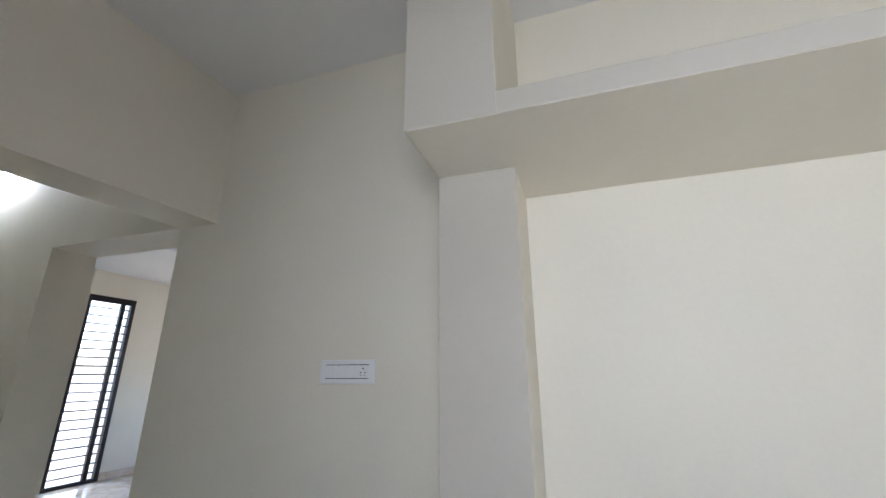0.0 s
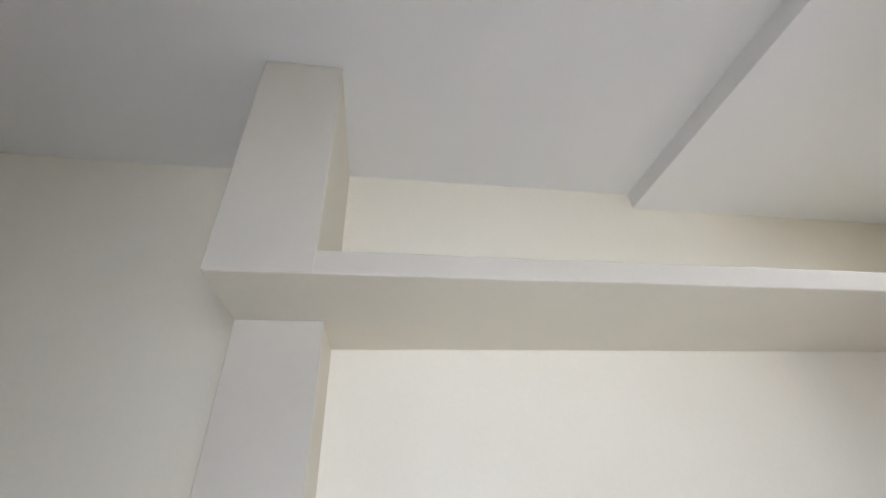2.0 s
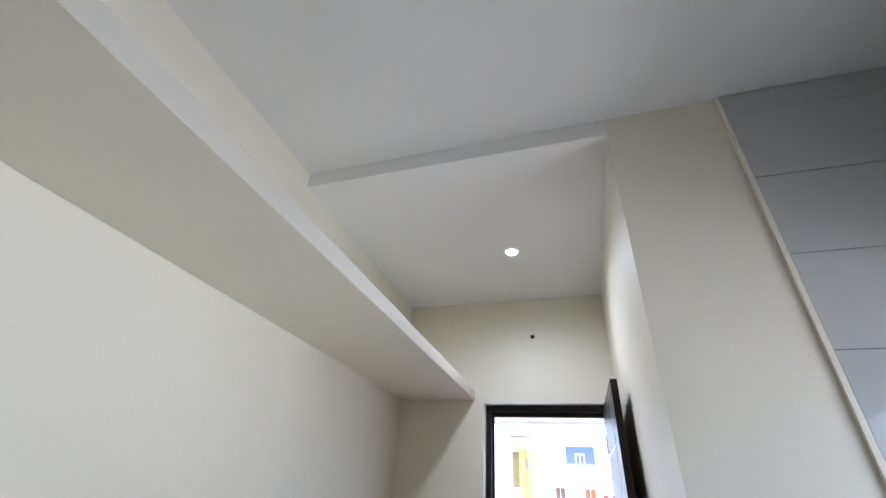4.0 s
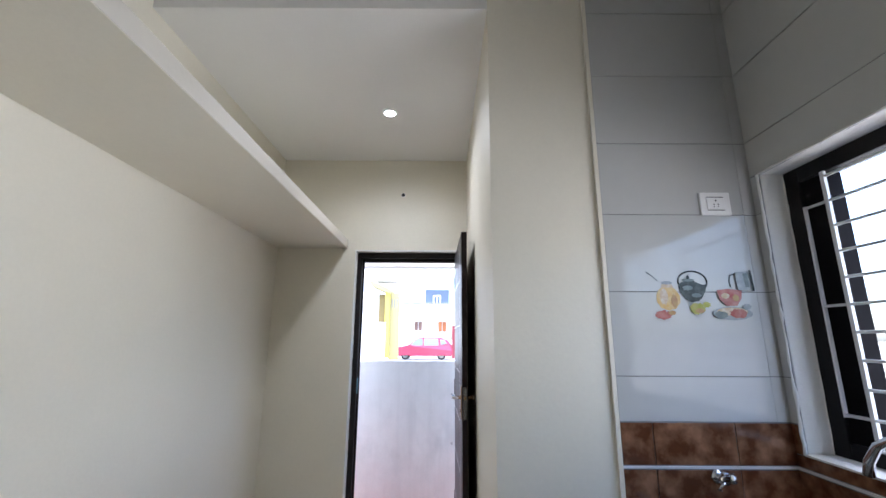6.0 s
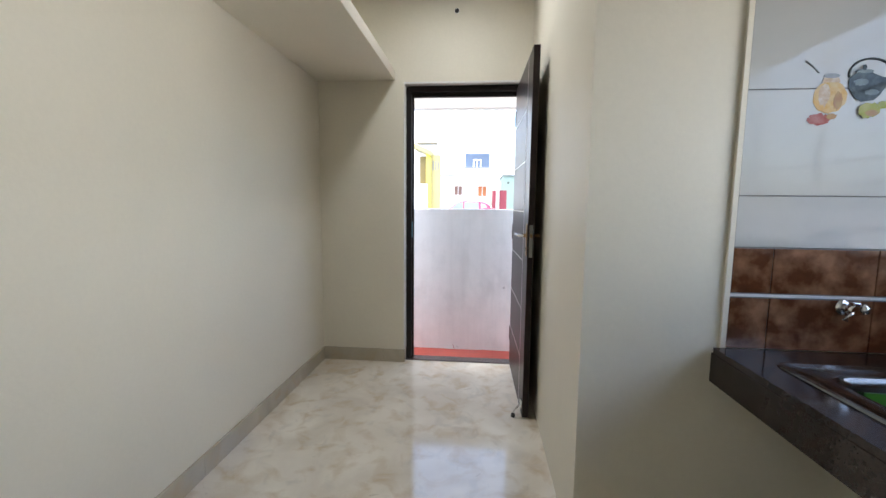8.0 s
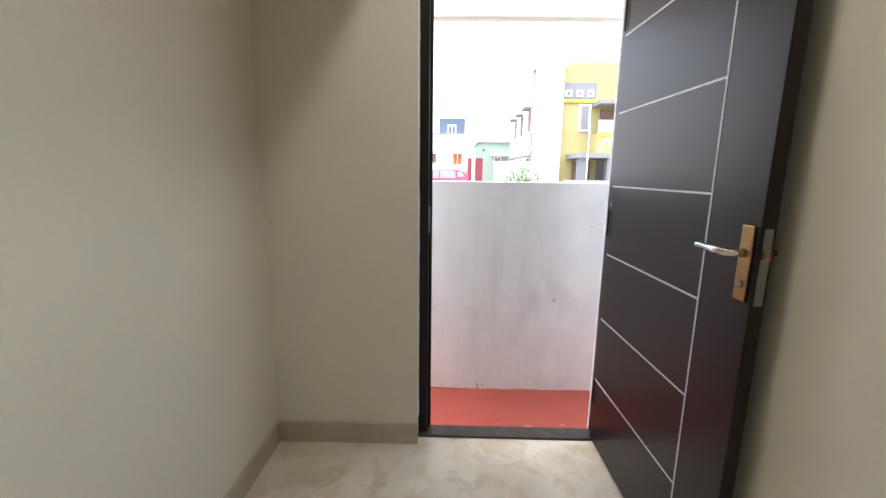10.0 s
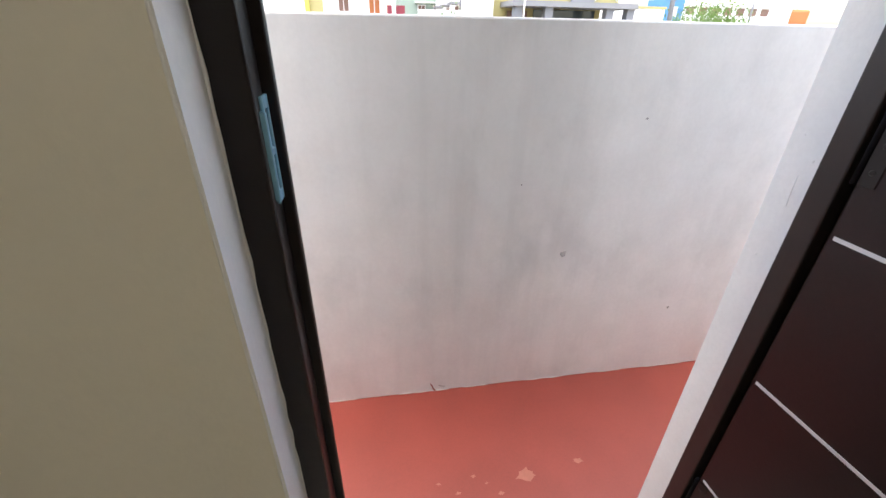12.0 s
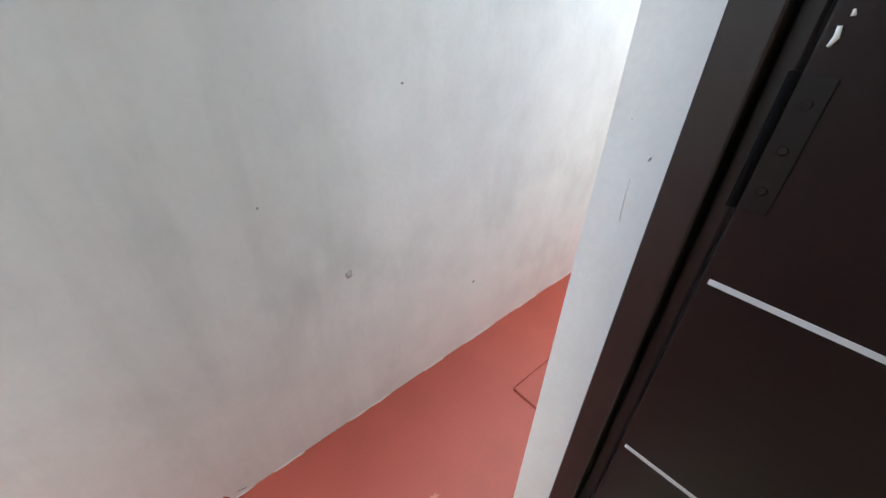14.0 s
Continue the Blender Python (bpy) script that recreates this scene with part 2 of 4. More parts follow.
def bm_lathe(profile, centre, axis="z", sides=32):
    """A turned shape: profile rows of (radius, height) about an axis."""
    bm = bmesh.new()
    rings = []
    for r, h in profile:
        ring = []
        for k in range(sides):
            a = 2 * math.pi * k / sides
            u, v = r * math.cos(a), r * math.sin(a)
            p = {"z": (u, v, h), "y": (u, h, v), "x": (h, u, v)}[axis]
            ring.append(bm.verts.new(Vector(p) + Vector(centre)))
        rings.append(ring)
    for r0, r1 in zip(rings, rings[1:]):
        for k in range(sides):
            bm.faces.new((r0[k], r0[(k + 1) % sides], r1[(k + 1) % sides], r1[k])).smooth = True
    bm.faces.new(rings[0][::-1])
    bm.faces.new(rings[-1])
    bmesh.ops.recalc_face_normals(bm, faces=bm.faces)
    return bm


def part(name, bm, material, parent=None, label=""):
    me = bpy.data.meshes.new(name)
    bm.to_mesh(me)
    bm.free()
    for m in (material if isinstance(material, (list, tuple)) else [material]):
        me.materials.append(m)
    ob = new(name, me)
    if parent:
        ob.parent = parent
    if label:
        ob["label"] = label
    return ob


def thing(name, label, category, group="", kind=""):
    return tagged(new(name), label, category, group, kind)


def structure(name, bm, material, label="", category="wall"):
    return tagged(part(name, bm, material), label, category, kind="structure")


# ---- large structure ----
WX, RX, BX = -0.648, 2.015, 0.917      # left wall, right wall, side of the bathroom block
BY, DY, OY = -1.722, -0.06, 0.14       # front of the block, inner and outer face of the door wall
ZL, ZC, ZH = 2.125, 2.905, 3.0         # loft soffit, passage ceiling, kitchen ceiling
FX0, FX1, FZ = 0.0, 0.885, 2.1         # door frame, outer
PY, RZ, PZ = 0.745, -0.175, 1.19       # parapet face, balcony floor, parapet top
WY0, WY1, WZ0, WZ1 = -3.4, -1.775, 1.0, 2.06   # kitchen window opening

structure("floor", bm_box(-6, -10, -0.12, RX + 0.16, 0.0, 0.0), MARBLE, "polished cream marble floor with tan and grey veins", "floor")
structure("wall_left", bm_boxes((WX - 0.25, -5.03, 0, WX, OY, 3.15), (WX - 0.25, -6.09, 2.22, WX, -5.03, 3.15), (WX - 0.25, -10, 0, WX, -6.09, 3.15)), CREAM, "cream painted wall with an open doorway")
wall_door = structure("wall_door", bm_boxes((WX, DY, 0, FX0, 0.064, 3.15), (FX1, DY, 0, RX, 0.064, 3.15), (FX0, DY, FZ, FX1, 0.064, 3.15)), CREAM, "cream painted end wall with a door opening")
structure("wall_door_outside", bm_boxes((-3, 0.064, -0.36, 0.037, OY, 3.15), (0.855, 0.064, -0.36, RX + 0.16, OY, 3.15), (0.037, 0.064, 2.045, 0.855, OY, 3.15)), EDGE, "white plastered outer wall around the door")
structure("wall_block_side", bm_box(BX, BY, 0, BX + 0.12, DY, 3.15), CREAM, "cream painted passage wall")
wall_block = structure("wall_block_front", bm_box(BX + 0.12, BY, 0, RX, BY + 0.12, 3.15), CREAM, "cream painted wall beside the kitchen tiles")
wall_right = structure("wall_right", bm_boxes((RX, -5, -0.36, RX + 0.16, 0.074, WZ0), (RX, -5, WZ1, RX + 0.16, 0.064, 3.15), (RX, WY1, WZ0, RX + 0.16, 0.074, WZ1), (RX, -5, WZ0, RX + 0.16, WY0, WZ1)), EDGE, "white plastered kitchen wall with a window opening")
structure("wall_hall", bm_boxes((RX, -10, 0, RX + 0.16, -5, 3.15), (WX, -10.1, 0, RX + 0.16, -10, 3.15)), CREAM, "cream painted hall wall")
GX0, GX1, GZ = -3.80, -3.12, 2.62
# The opening at x = -6 is unseen, added to let daylight into this room.
far_wall = structure("wall_far_room", bm_boxes((-6, -10.1, 0, GX0, -9.9, 3.15), (GX1, -10.1, 0, WX - 0.25, -9.9, 3.15), (GX0, -10.1, GZ, GX1, -9.9, 3.15), (-6.1, -10.1, 0, -6, -4, 0.9), (-6.1, -10.1, 2.1, -6, -4, 3.15), (-6.1, -10.1, 0.9, -6, -9, 2.1), (-6.1, -6, 0.9, -6, -4, 2.1), (-6.1, -4.1, 0, WX - 0.25, -4, 3.15)), CREAM, "cream painted wall of the next room")
structure("ceiling", bm_box(-6.1, -10.1, ZH, RX + 0.16, BY, ZH + 0.15), CEILING, "white painted kitchen and hall ceiling", "ceiling")
structure("ceiling_passage", bm_box(WX, BY, ZC, BX, DY, ZH + 0.15), CEILING, "lower white passage ceiling", "ceiling")
structure("ceiling_block", bm_box(BX + 0.12, BY + 0.12, 2.9, RX, DY, ZH + 0.15), CEILING, "white ceiling above the inner room", "ceiling")


def skewed_beam():
    bm = bm_box(WX, -5.03, 2.215, RX, -4.785, ZH)
    for v in bm.verts:
        v.co.y -= (v.co.x - WX) * 0.10
    return bm


structure("beam", skewed_beam(), CREAM, "cream painted beam below the ceiling", "beam")
# loft shelf with its end fin and the pier below, hand-plastered edges
LX, LY0, LY1 = -0.069, -3.472, -3.203


def plastered(bm, cuts, amount):
    """Slightly wavy hand-plastered edges."""
    bmesh.ops.subdivide_edges(bm, edges=[e for e in bm.edges if e.calc_length() > 0.8], cuts=cuts, use_grid_fill=True)
    for v in bm.verts:
        n = noise.noise_vector(v.co * 6.0) * amount
        v.co.x += n.x if v.co.x > WX + 0.05 else 0
        v.co.z += n.z if v.co.z < 2.9 else 0
    return bm


def shade_fronts(ob):
    """The faces towards the kitchen get a darker cream, their shade put into the colour."""
    ob.data.materials.append(CREAM_SHADED)
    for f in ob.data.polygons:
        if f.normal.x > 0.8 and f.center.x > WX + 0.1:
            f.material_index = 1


shade_fronts(structure("loft_slab", plastered(bm_box(WX, LY0, ZL, LX, DY, ZL + 0.072, bevel=0.004), 30, 0.0015), CREAM, "cream plastered loft shelf, shade coloured into its front edge", "loft"))
shade_fronts(structure("loft_fin", bm_box(WX, LY0 - 0.002, ZL + 0.001, LX + 0.002, LY1, ZH, bevel=0.004), CREAM, "cream end wall of the loft, shade coloured into its front", "wall"))
shade_fronts(structure("pier", bm_box(WX, LY0, 0, -0.37, LY1, ZL - 0.001, bevel=0.003), CREAM, "cream pier under the loft, shade coloured into its front", "pillar"))
# balcony
structure("balcony_floor", bm_boxes((-3, OY, RZ - 0.15, 2.26, PY + 0.12, RZ), (0.034, 0.064, RZ - 0.15, 0.855, OY, RZ)), REDFLOOR, "red oxide painted balcony floor", "floor")
parapet = structure("parapet", bm_box(-3, PY, RZ, 2.36, PY + 0.12, PZ, bevel=0.006), PARAPET, "stained whitewashed parapet wall with grey streaks", "parapet")
structure("balcony_end_wall", bm_box(2.26, OY, RZ - 0.15, 2.36, PY, PZ - 0.004), PARAPET, "whitewashed end wall of the balcony", "wall")
structure("canopy", bm_boxes((-0.2, OY, 2.125, 1.4, 0.84, 2.22), (-0.2, 0.80, 2.105, 1.4, 0.84, 2.125)), EDGE, "white concrete sunshade above the balcony", "canopy")
structure("ground", bm_box(-1500, -1500, -0.4, 1500, 1500, -0.36), GROUND, "dusty pale ground around the houses", "ground")
tagged(part("repair_slab", bm_box(1.28, 0.2, RZ, 1.95, 0.46, RZ + 0.009, bevel=0.007), REDFLOOR), "raised red oxide patch on the balcony floor", "floor patch")

# skirting of marble pieces
skirt_l = structure("baseboard_left", bm_box(WX, LY1, 0, WX + 0.006, DY - 0.012, 0.098), SKIRT, "cream marble skirting along the wall", "skirting")
ys = [LY1, -2.58, -2.03, -1.49, -0.955, -0.42, DY - 0.013]
for y0, y1 in zip(ys, ys[1:]):
    part("marble_piece", bm_box(WX + 0.006, y0 + 0.001, 0, WX + 0.014, y1 - 0.001, 0.1, bevel=0.0015), SKIRT, skirt_l)
skirt_d = structure("baseboard_door", bm_box(WX, DY - 0.006, 0, FX0 + 0.004, DY, 0.098), SKIRT, "cream marble skirting beside the door", "skirting")
for x0, x1 in ((WX, -0.16), (-0.16, FX0 + 0.005)):
    part("marble_piece", bm_box(x0 + 0.001, DY - 0.014, 0, x1 - 0.001, DY - 0.006, 0.1, bevel=0.0015), SKIRT, skirt_d)
structure("threshold", bm_box(FX0, -0.02, RZ, FX1, 0.062, 0.012, bevel=0.003), GRANITE2, "dark granite door threshold", "threshold")

TY = 0.008                               # front of the door frame, set back in its opening
trim = structure("trim_door", bm_boxes((FX0 - 0.004, DY - 0.002, 0.1, FX0 + 0.001, TY, FZ + 0.012), (FX0 + 0.001, DY - 0.002, FZ - 0.001, FX1 - 0.001, -0.004, FZ + 0.012), (FX1 - 0.001, DY - 0.002, 0.1, FX1 + 0.008, -0.004, FZ + 0.012)), EDGE, "white plaster bead around the door frame", "trim")

# ---- door ----
frame_ob = thing("door_frame", "black-brown painted wooden door frame with rebate", "door frame")
part("jamb", bm_boxes((FX0, TY, 0.01, 0.042, 0.050, FZ), (FX0, 0.050, 0.01, 0.056, 0.063, FZ), bevel=0.003), BLACK, frame_ob)
part("jamb", bm_boxes((0.855, -0.004, 0.01, FX1, 0.016, FZ), (0.83, 0.016, 0.01, FX1, 0.058, FZ), bevel=0.003), JAMB, frame_ob, "hinge jamb, daylight coloured into its brown tone")
part("head", bm_boxes((0.03, -0.004, FZ - 0.045, FX1 - 0.03, 0.034, FZ), (0.055, 0.034, FZ - 0.075, FX1 - 0.055, 0.063, FZ), bevel=0.003), BLACK, frame_ob)


def strike_plate(y, z0, z1):
    zm = (z0 + z1) / 2
    bm = bm_boxes((0.042, y - 0.012, z0, 0.046, y - 0.007, z1), (0.042, y + 0.008, z0, 0.046, y + 0.014, z1), (0.042, y - 0.007, z0, 0.046, y + 0.008, z0 + 0.014), (0.042, y - 0.007, z1 - 0.014, 0.046, y + 0.008, z1), (0.042, y - 0.007, zm - 0.005, 0.046, y + 0.008, zm + 0.004), (0.034, y - 0.017, z0 + 0.005, 0.048, y - 0.011, z1 - 0.015), bevel=0.0015)
    pl = part("strike_plate", bm, STRIKE, frame_ob, "pale blue strike plate")
    for a0, a1 in ((z0 + 0.014, zm - 0.005), (zm + 0.004, z1 - 0.014)):
        part("strike_hole", bm_box(0.0421, y - 0.007, a0, 0.0432, y + 0.008, a1), DARK, pl)


strike_plate(0.036, 0.972, 1.093)

leaf = thing("door_leaf", "open dark wenge door leaf with silver inlay lines", "door")
LF, LB, LH, LE = 0.815, 0.85, -0.013, -0.838
part("panel", bm_box(LF, LE, 0.012, LB, LH, 2.062, bevel=0.002), LEAF, leaf)
ZG = [0.314, 0.607, 0.90, 1.19, 1.482, 1.775]
for z in ZG:
    part("inlay", bm_box(LF - 0.0012, -0.652, z - 0.003, LF + 0.001, -0.020, z + 0.003), GROOVE, leaf, "silver inlay line")
part("inlay", bm_box(LF - 0.0012, -0.658, 0.013, LF + 0.001, -0.652, 2.06), GROOVE, leaf, "silver inlay line")
for z in (0.25, 1.035, 1.85):
    h = part("hinge", bm_boxes((LF - 0.0018, -0.036, z - 0.055, LF - 0.0003, -0.0135, z + 0.055), bevel=0.0008), BLACK, leaf, "black painted butt hinge")
    part("hinge_knuckle", bm_tube([(LF - 0.001, -0.009, z - 0.055), (LF - 0.001, -0.009, z + 0.055)], 0.004), MATTE, h)
    for dz in (-0.035, 0, 0.035):
        part("screw", bm_lathe([(0.004, 0), (0.003, -0.0012)], (LF - 0.0019, -0.025, z + dz), "x", 10), BLACK, h)
# paint smear near the hinge
for pts, rad in (([(-0.020, 1.108), (-0.022, 1.114), (-0.021, 1.121)], (0.0012, 0.0022, 0.0015)), ([(-0.025, 1.127), (-0.024, 1.131)], (0.0016, 0.0008))):
    part("paint_smear", bm_tube([(LF - 0.0006, yy, z) for yy, z in pts], list(rad), 6), EDGE, leaf, "white paint smear")
# lever lock
lock = part("lock_plate", bm_box(LF - 0.006, -0.826, 0.945, LF - 0.001, -0.786, 1.125, bevel=0.003), BRASS, leaf, "antique brass lock plate")
part("lever", bm_tube([(LF - 0.004, -0.806, 1.06), (LF - 0.045, -0.806, 1.06), (LF - 0.05, -0.80, 1.06), (LF - 0.052, -0.70, 1.062)], [0.011, 0.009, 0.009, 0.008]), CHROME, lock, "polished lever handle")
part("key_cylinder", bm_lathe([(0.009, 0), (0.009, -0.004)], (LF - 0.006, -0.806, 0.985), "x", 16), STEEL, lock)
part("lock_edge", bm_box(LF + 0.007, LE - 0.0015, 0.94, LB - 0.007, LE, 1.12, bevel=0.0004), STEEL, leaf, "steel mortise lock face")
part("latch_bolt", bm_box(LF + 0.011, LE - 0.010, 1.05, LB - 0.011, LE - 0.001, 1.07, bevel=0.002), BRASS, leaf)
part("back_lever", bm_tube([(LB, -0.806, 1.06), (LB + 0.028, -0.806, 1.06), (LB + 0.032, -0.72, 1.06)], 0.008), BRASS, leaf)
stop = part("floor_stop", bm_box(LF - 0.012, -0.835, 0.06, LF - 0.001, -0.80, 0.115, bevel=0.003), CHROME, leaf, "chrome kick-down door stop")
part("stop_arm", bm_tube([(LF - 0.014, -0.817, 0.09), (LF - 0.022, -0.817, 0.07), (LF - 0.045, -0.812, 0.03), (LF - 0.048, -0.812, 0.018)], 0.005), CHROME, stop)
part("stop_foot", bm_lathe([(0.012, 0), (0.013, 0.006), (0.009, 0.02)], (LF - 0.048, -0.812, 0.002), "z", 14), RUBBER, stop)

leaf.matrix_world = Matrix.Translation((LF, 0, 0)) @ pose(0, 0, 0, 0, 0, 1.2) @ Matrix.Translation((-LF, 0, 0))

# ---- passage fixtures ----
dl = thing("downlight", "round white recessed ceiling downlight, lit", "ceiling light")
part("bezel", bm_lathe([(0.030, 0.0), (0.046, 0.0), (0.050, 0.004), (0.050, 0.008), (0.030, 0.008)], (0.35, -0.83, ZC - 0.008)), PLASTIC, dl)
part("diffuser", bm_lathe([(0.033, 0), (0.033, 0.003)], (0.35, -0.83, ZC - 0.0095)), LED, dl, "glowing diffuser")
hole = thing("conduit_hole", "open dark wiring hole in the wall above the door", "wiring hole")
part("conduit_rim", bm_lathe([(0.014, -0.004), (0.018, -0.004), (0.018, 0.0), (0.014, 0.0)], (0.378, DY - 0.0005, 2.59), "y", 20), PLASTIC, hole)
part("conduit_dark", bm_lathe([(0.0155, -0.003), (0.0155, -0.001)], (0.378, DY - 0.002, 2.59), "y", 20), DARK, hole)


def modular_plate(name, label, w, h, modules):
    """A switch plate in its own frame: x along the width, z up, front towards -y."""
    o = thing(name, label, "switch plate")
    part("plate", bm_box(-w / 2, -0.009, -h / 2, w / 2, 0, h / 2, bevel=0.003), PLASTIC, o)
    n, inner = len(modules), w - 0.05
    mw = inner / n
    for i, k in enumerate(modules):
        x0 = -inner / 2 + i * mw
        m = part("rocker" if k == "s" else "socket", bm_box(x0 + 0.001, -0.0125, -h * 0.26, x0 + mw - 0.001, -0.009, h * 0.26, bevel=0.0012), PLASTIC, o)
        for s in (-1, 1):
            part("gap", bm_box(x0 + 0.002, -0.0096, s * h * 0.285 - 0.0014, x0 + mw - 0.002, -0.0088, s * h * 0.285 + 0.0014), DARK, o)
        if k == "p":
            for px, pz, r in ((0, 0.012, 0.0035), (-0.009, -0.004, 0.0028), (0.009, -0.004, 0.0028), (-0.009, -0.014, 0.002), (0.009, -0.014, 0.002)):
                part("pin_hole", bm_lathe([(r, -0.0005), (r, 0)], (x0 + mw / 2 + px, -0.0124, pz), "y", 10), DARK, m)
    return o


sp = modular_plate("switch_board", "white modular switch plate with four modules on wall", 0.25, 0.092, "sssp")
sp.matrix_world = pose(WX + 0.0005, -3.955, 1.475, 0, 0, 90)
so = modular_plate("socket_plate", "white power socket plate on the kitchen tiles", 0.125, 0.098, "p")
so.matrix_world = pose(1.838, BY - 0.0125, 1.945)

# ---- kitchen ----
ZT = 0.772                                        # worktop surface
BWX0, BWX1, BWY0, BWY1 = 1.505, 1.845, -2.50, -1.945   # sink bowl
wt = thing("worktop", "dark brown granite kitchen worktop on the wall", "worktop")
def ring(x0, y0, x1, y1, z):
    return [(x0, y0, z), (x1, y0, z), (x1, y1, z), (x0, y1, z)]


def pierced_slab(outer, inner, z0, z1):
    bm = bmesh.new()
    vs = [[bm.verts.new(p) for p in r] for r in (ring(*outer, z0), ring(*outer, z1), ring(*inner, z1), ring(*inner, z0))]
    for a, b in zip(vs, vs[1:] + vs[:1]):
        for k in range(4):
            bm.faces.new((a[k], a[(k + 1) % 4], b[(k + 1) % 4], b[k]))
    bmesh.ops.recalc_face_normals(bm, faces=bm.faces)
    return bm


part("slab", pierced_slab((1.335, -4.2, RX - 0.0125, BY - 0.013), (BWX0, BWY0, BWX1, BWY1), ZT - 0.02, ZT), GRANITE, wt)
part("fascia", bm_box(1.335, -2.312, ZT - 0.118, 1.353, BY - 0.001, ZT - 0.0205, bevel=0.002), GRANITE, wt, "dark brown granite fascia")
part("fascia", bm_box(1.3355, -4.2, ZT - 0.118, 1.353, -2.314, ZT - 0.0205, bevel=0.002), GRANITE2, wt, "grey granite fascia")
part("bearer", bm_box(1.36, -4.2, ZT - 0.1, RX, -2.56, ZT - 0.021), GRANITE2, wt)


def rounded_rect(x0, y0, x1, y1, r, n=6):
    out = []
    for cx, cy, a0 in ((x1 - r, y1 - r, 0), (x0 + r, y1 - r, 90), (x0 + r, y0 + r, 180), (x1 - r, y0 + r, 270)):
        for k in range(n + 1):
            a = radians(a0 + 90 * k / n)
            out.append((cx + r * math.cos(a), cy + r * math.sin(a)))
    return out


def bm_loft_rings(rings, cap_last=True):
    bm = bmesh.new()
    vs = [[bm.verts.new(p) for p in r] for r in rings]
    for a, b in zip(vs, vs[1:]):
        for k in range(len(a)):
            bm.faces.new((a[k], a[(k + 1) % len(a)], b[(k + 1) % len(a)], b[k])).smooth = True
    if cap_last:
        bm.faces.new(vs[-1])
    bmesh.ops.recalc_face_normals(bm, faces=bm.faces)
    return bm


sink = thing("kitchen_sink", "stainless steel inset sink with drainboard in the worktop", "sink")
R = [rounded_rect(BWX0 + o, BWY0 + o, BWX1 - o, BWY1 - o, max(0.02, 0.06 - o * 0.3)) for o in (-0.012, -0.004, 0.004, 0.012, 0.022, 0.06)]
ZR = [ZT + 0.004, ZT + 0.0045, ZT - 0.002, ZT - 0.02, ZT - 0.155, ZT - 0.175]
bowl = part("bowl", bm_loft_rings([[(x, y, z) for x, y in r] for r, z in zip(R, ZR)]), STEEL, sink)
rim_rings = [[(x, y, ZT + 0.0005) for x, y in rounded_rect(1.430, -2.98, 1.948, -1.860, 0.03)],
             [(x, y, ZT + 0.007) for x, y in rounded_rect(1.434, -2.976, 1.944, -1.864, 0.03)],
             [(x, y, ZT + 0.007) for x, y in rounded_rect(1.442, -2.968, 1.936, -1.872, 0.03)],
             [(x, y, ZT + 0.004) for x, y in rounded_rect(1.446, -2.964, 1.932, -1.876, 0.03)],
             [(x, y, ZT + 0.004) for x, y in R[0]]]
part("rim", bm_loft_rings(rim_rings, False), STEEL, sink)
for k in range(7):
    x = 1.50 + 0.06 * k
    part("drain_rib", bm_tube([(x, -2.93, ZT + 0.0035), (x, -2.58, ZT + 0.0035)], 0.003, 8), STEEL, sink)
part("drain_hole", bm_lathe([(0.04, 0.0), (0.038, 0.002), (0.03, 0.001)], (1.675, -2.22, ZT - 0.174)), CHROME, sink)
part("bowl_patch", bm_box(1.59, BWY1 - 0.0235, ZT - 0.125, 1.685, BWY1 - 0.0205, ZT - 0.03), GREEN, sink, "green patch on the bowl wall")

bib = thing("bib_tap", "small chrome angle valve on the brown tiles", "tap")
part("flange", bm_lathe([(0.026, 0), (0.024, -0.006), (0.014, -0.010)], (1.708, BY - 0.0125, 0.918), "y", 20), CHROME, bib)
part("body", bm_tube([(1.708, BY - 0.018, 0.918), (1.708, BY - 0.06, 0.918)], [0.013, 0.015], 16), CHROME, bib)
part("outlet", bm_tube([(1.708, BY - 0.05, 0.918), (1.690, BY - 0.054, 0.905), (1.683, BY - 0.054, 0.885)], 0.009), CHROME, bib)
part("knob", bm_lathe([(0.010, -0.012), (0.018, -0.010), (0.018, 0.004), (0.008, 0.008)], (1.735, BY - 0.052, 0.922), "x", 12), CHROME, bib)
part("cap", bm_box(1.700, BY - 0.058, 0.932, 1.720, BY - 0.04, 0.942, bevel=0.002), CHROME, bib)
tap = thing("sink_tap", "chrome swan-neck tap behind the sink", "tap")
part("base", bm_lathe([(0.026, 0), (0.026, 0.01), (0.018, 0.02)], (1.972, -2.24, ZT + 0.001)), CHROME, tap)
part("spout", bm_tube([(1.972, -2.24, ZT + 0.01), (1.972, -2.24, 1.02), (1.972, -2.225, 1.08), (1.972, -2.18, 1.125), (1.972, -2.12, 1.13), (1.972, -2.07, 1.10), (1.972, -2.035, 1.05), (1.972, -2.025, 1.01)], [0.016, 0.014, 0.013, 0.013, 0.013, 0.013, 0.014, 0.015], 14), CHROME, tap)
part("lever", bm_tube([(1.972, -2.24, 0.9), (1.93, -2.25, 0.93), (1.91, -2.25, 0.95)], 0.007), CHROME, tap)

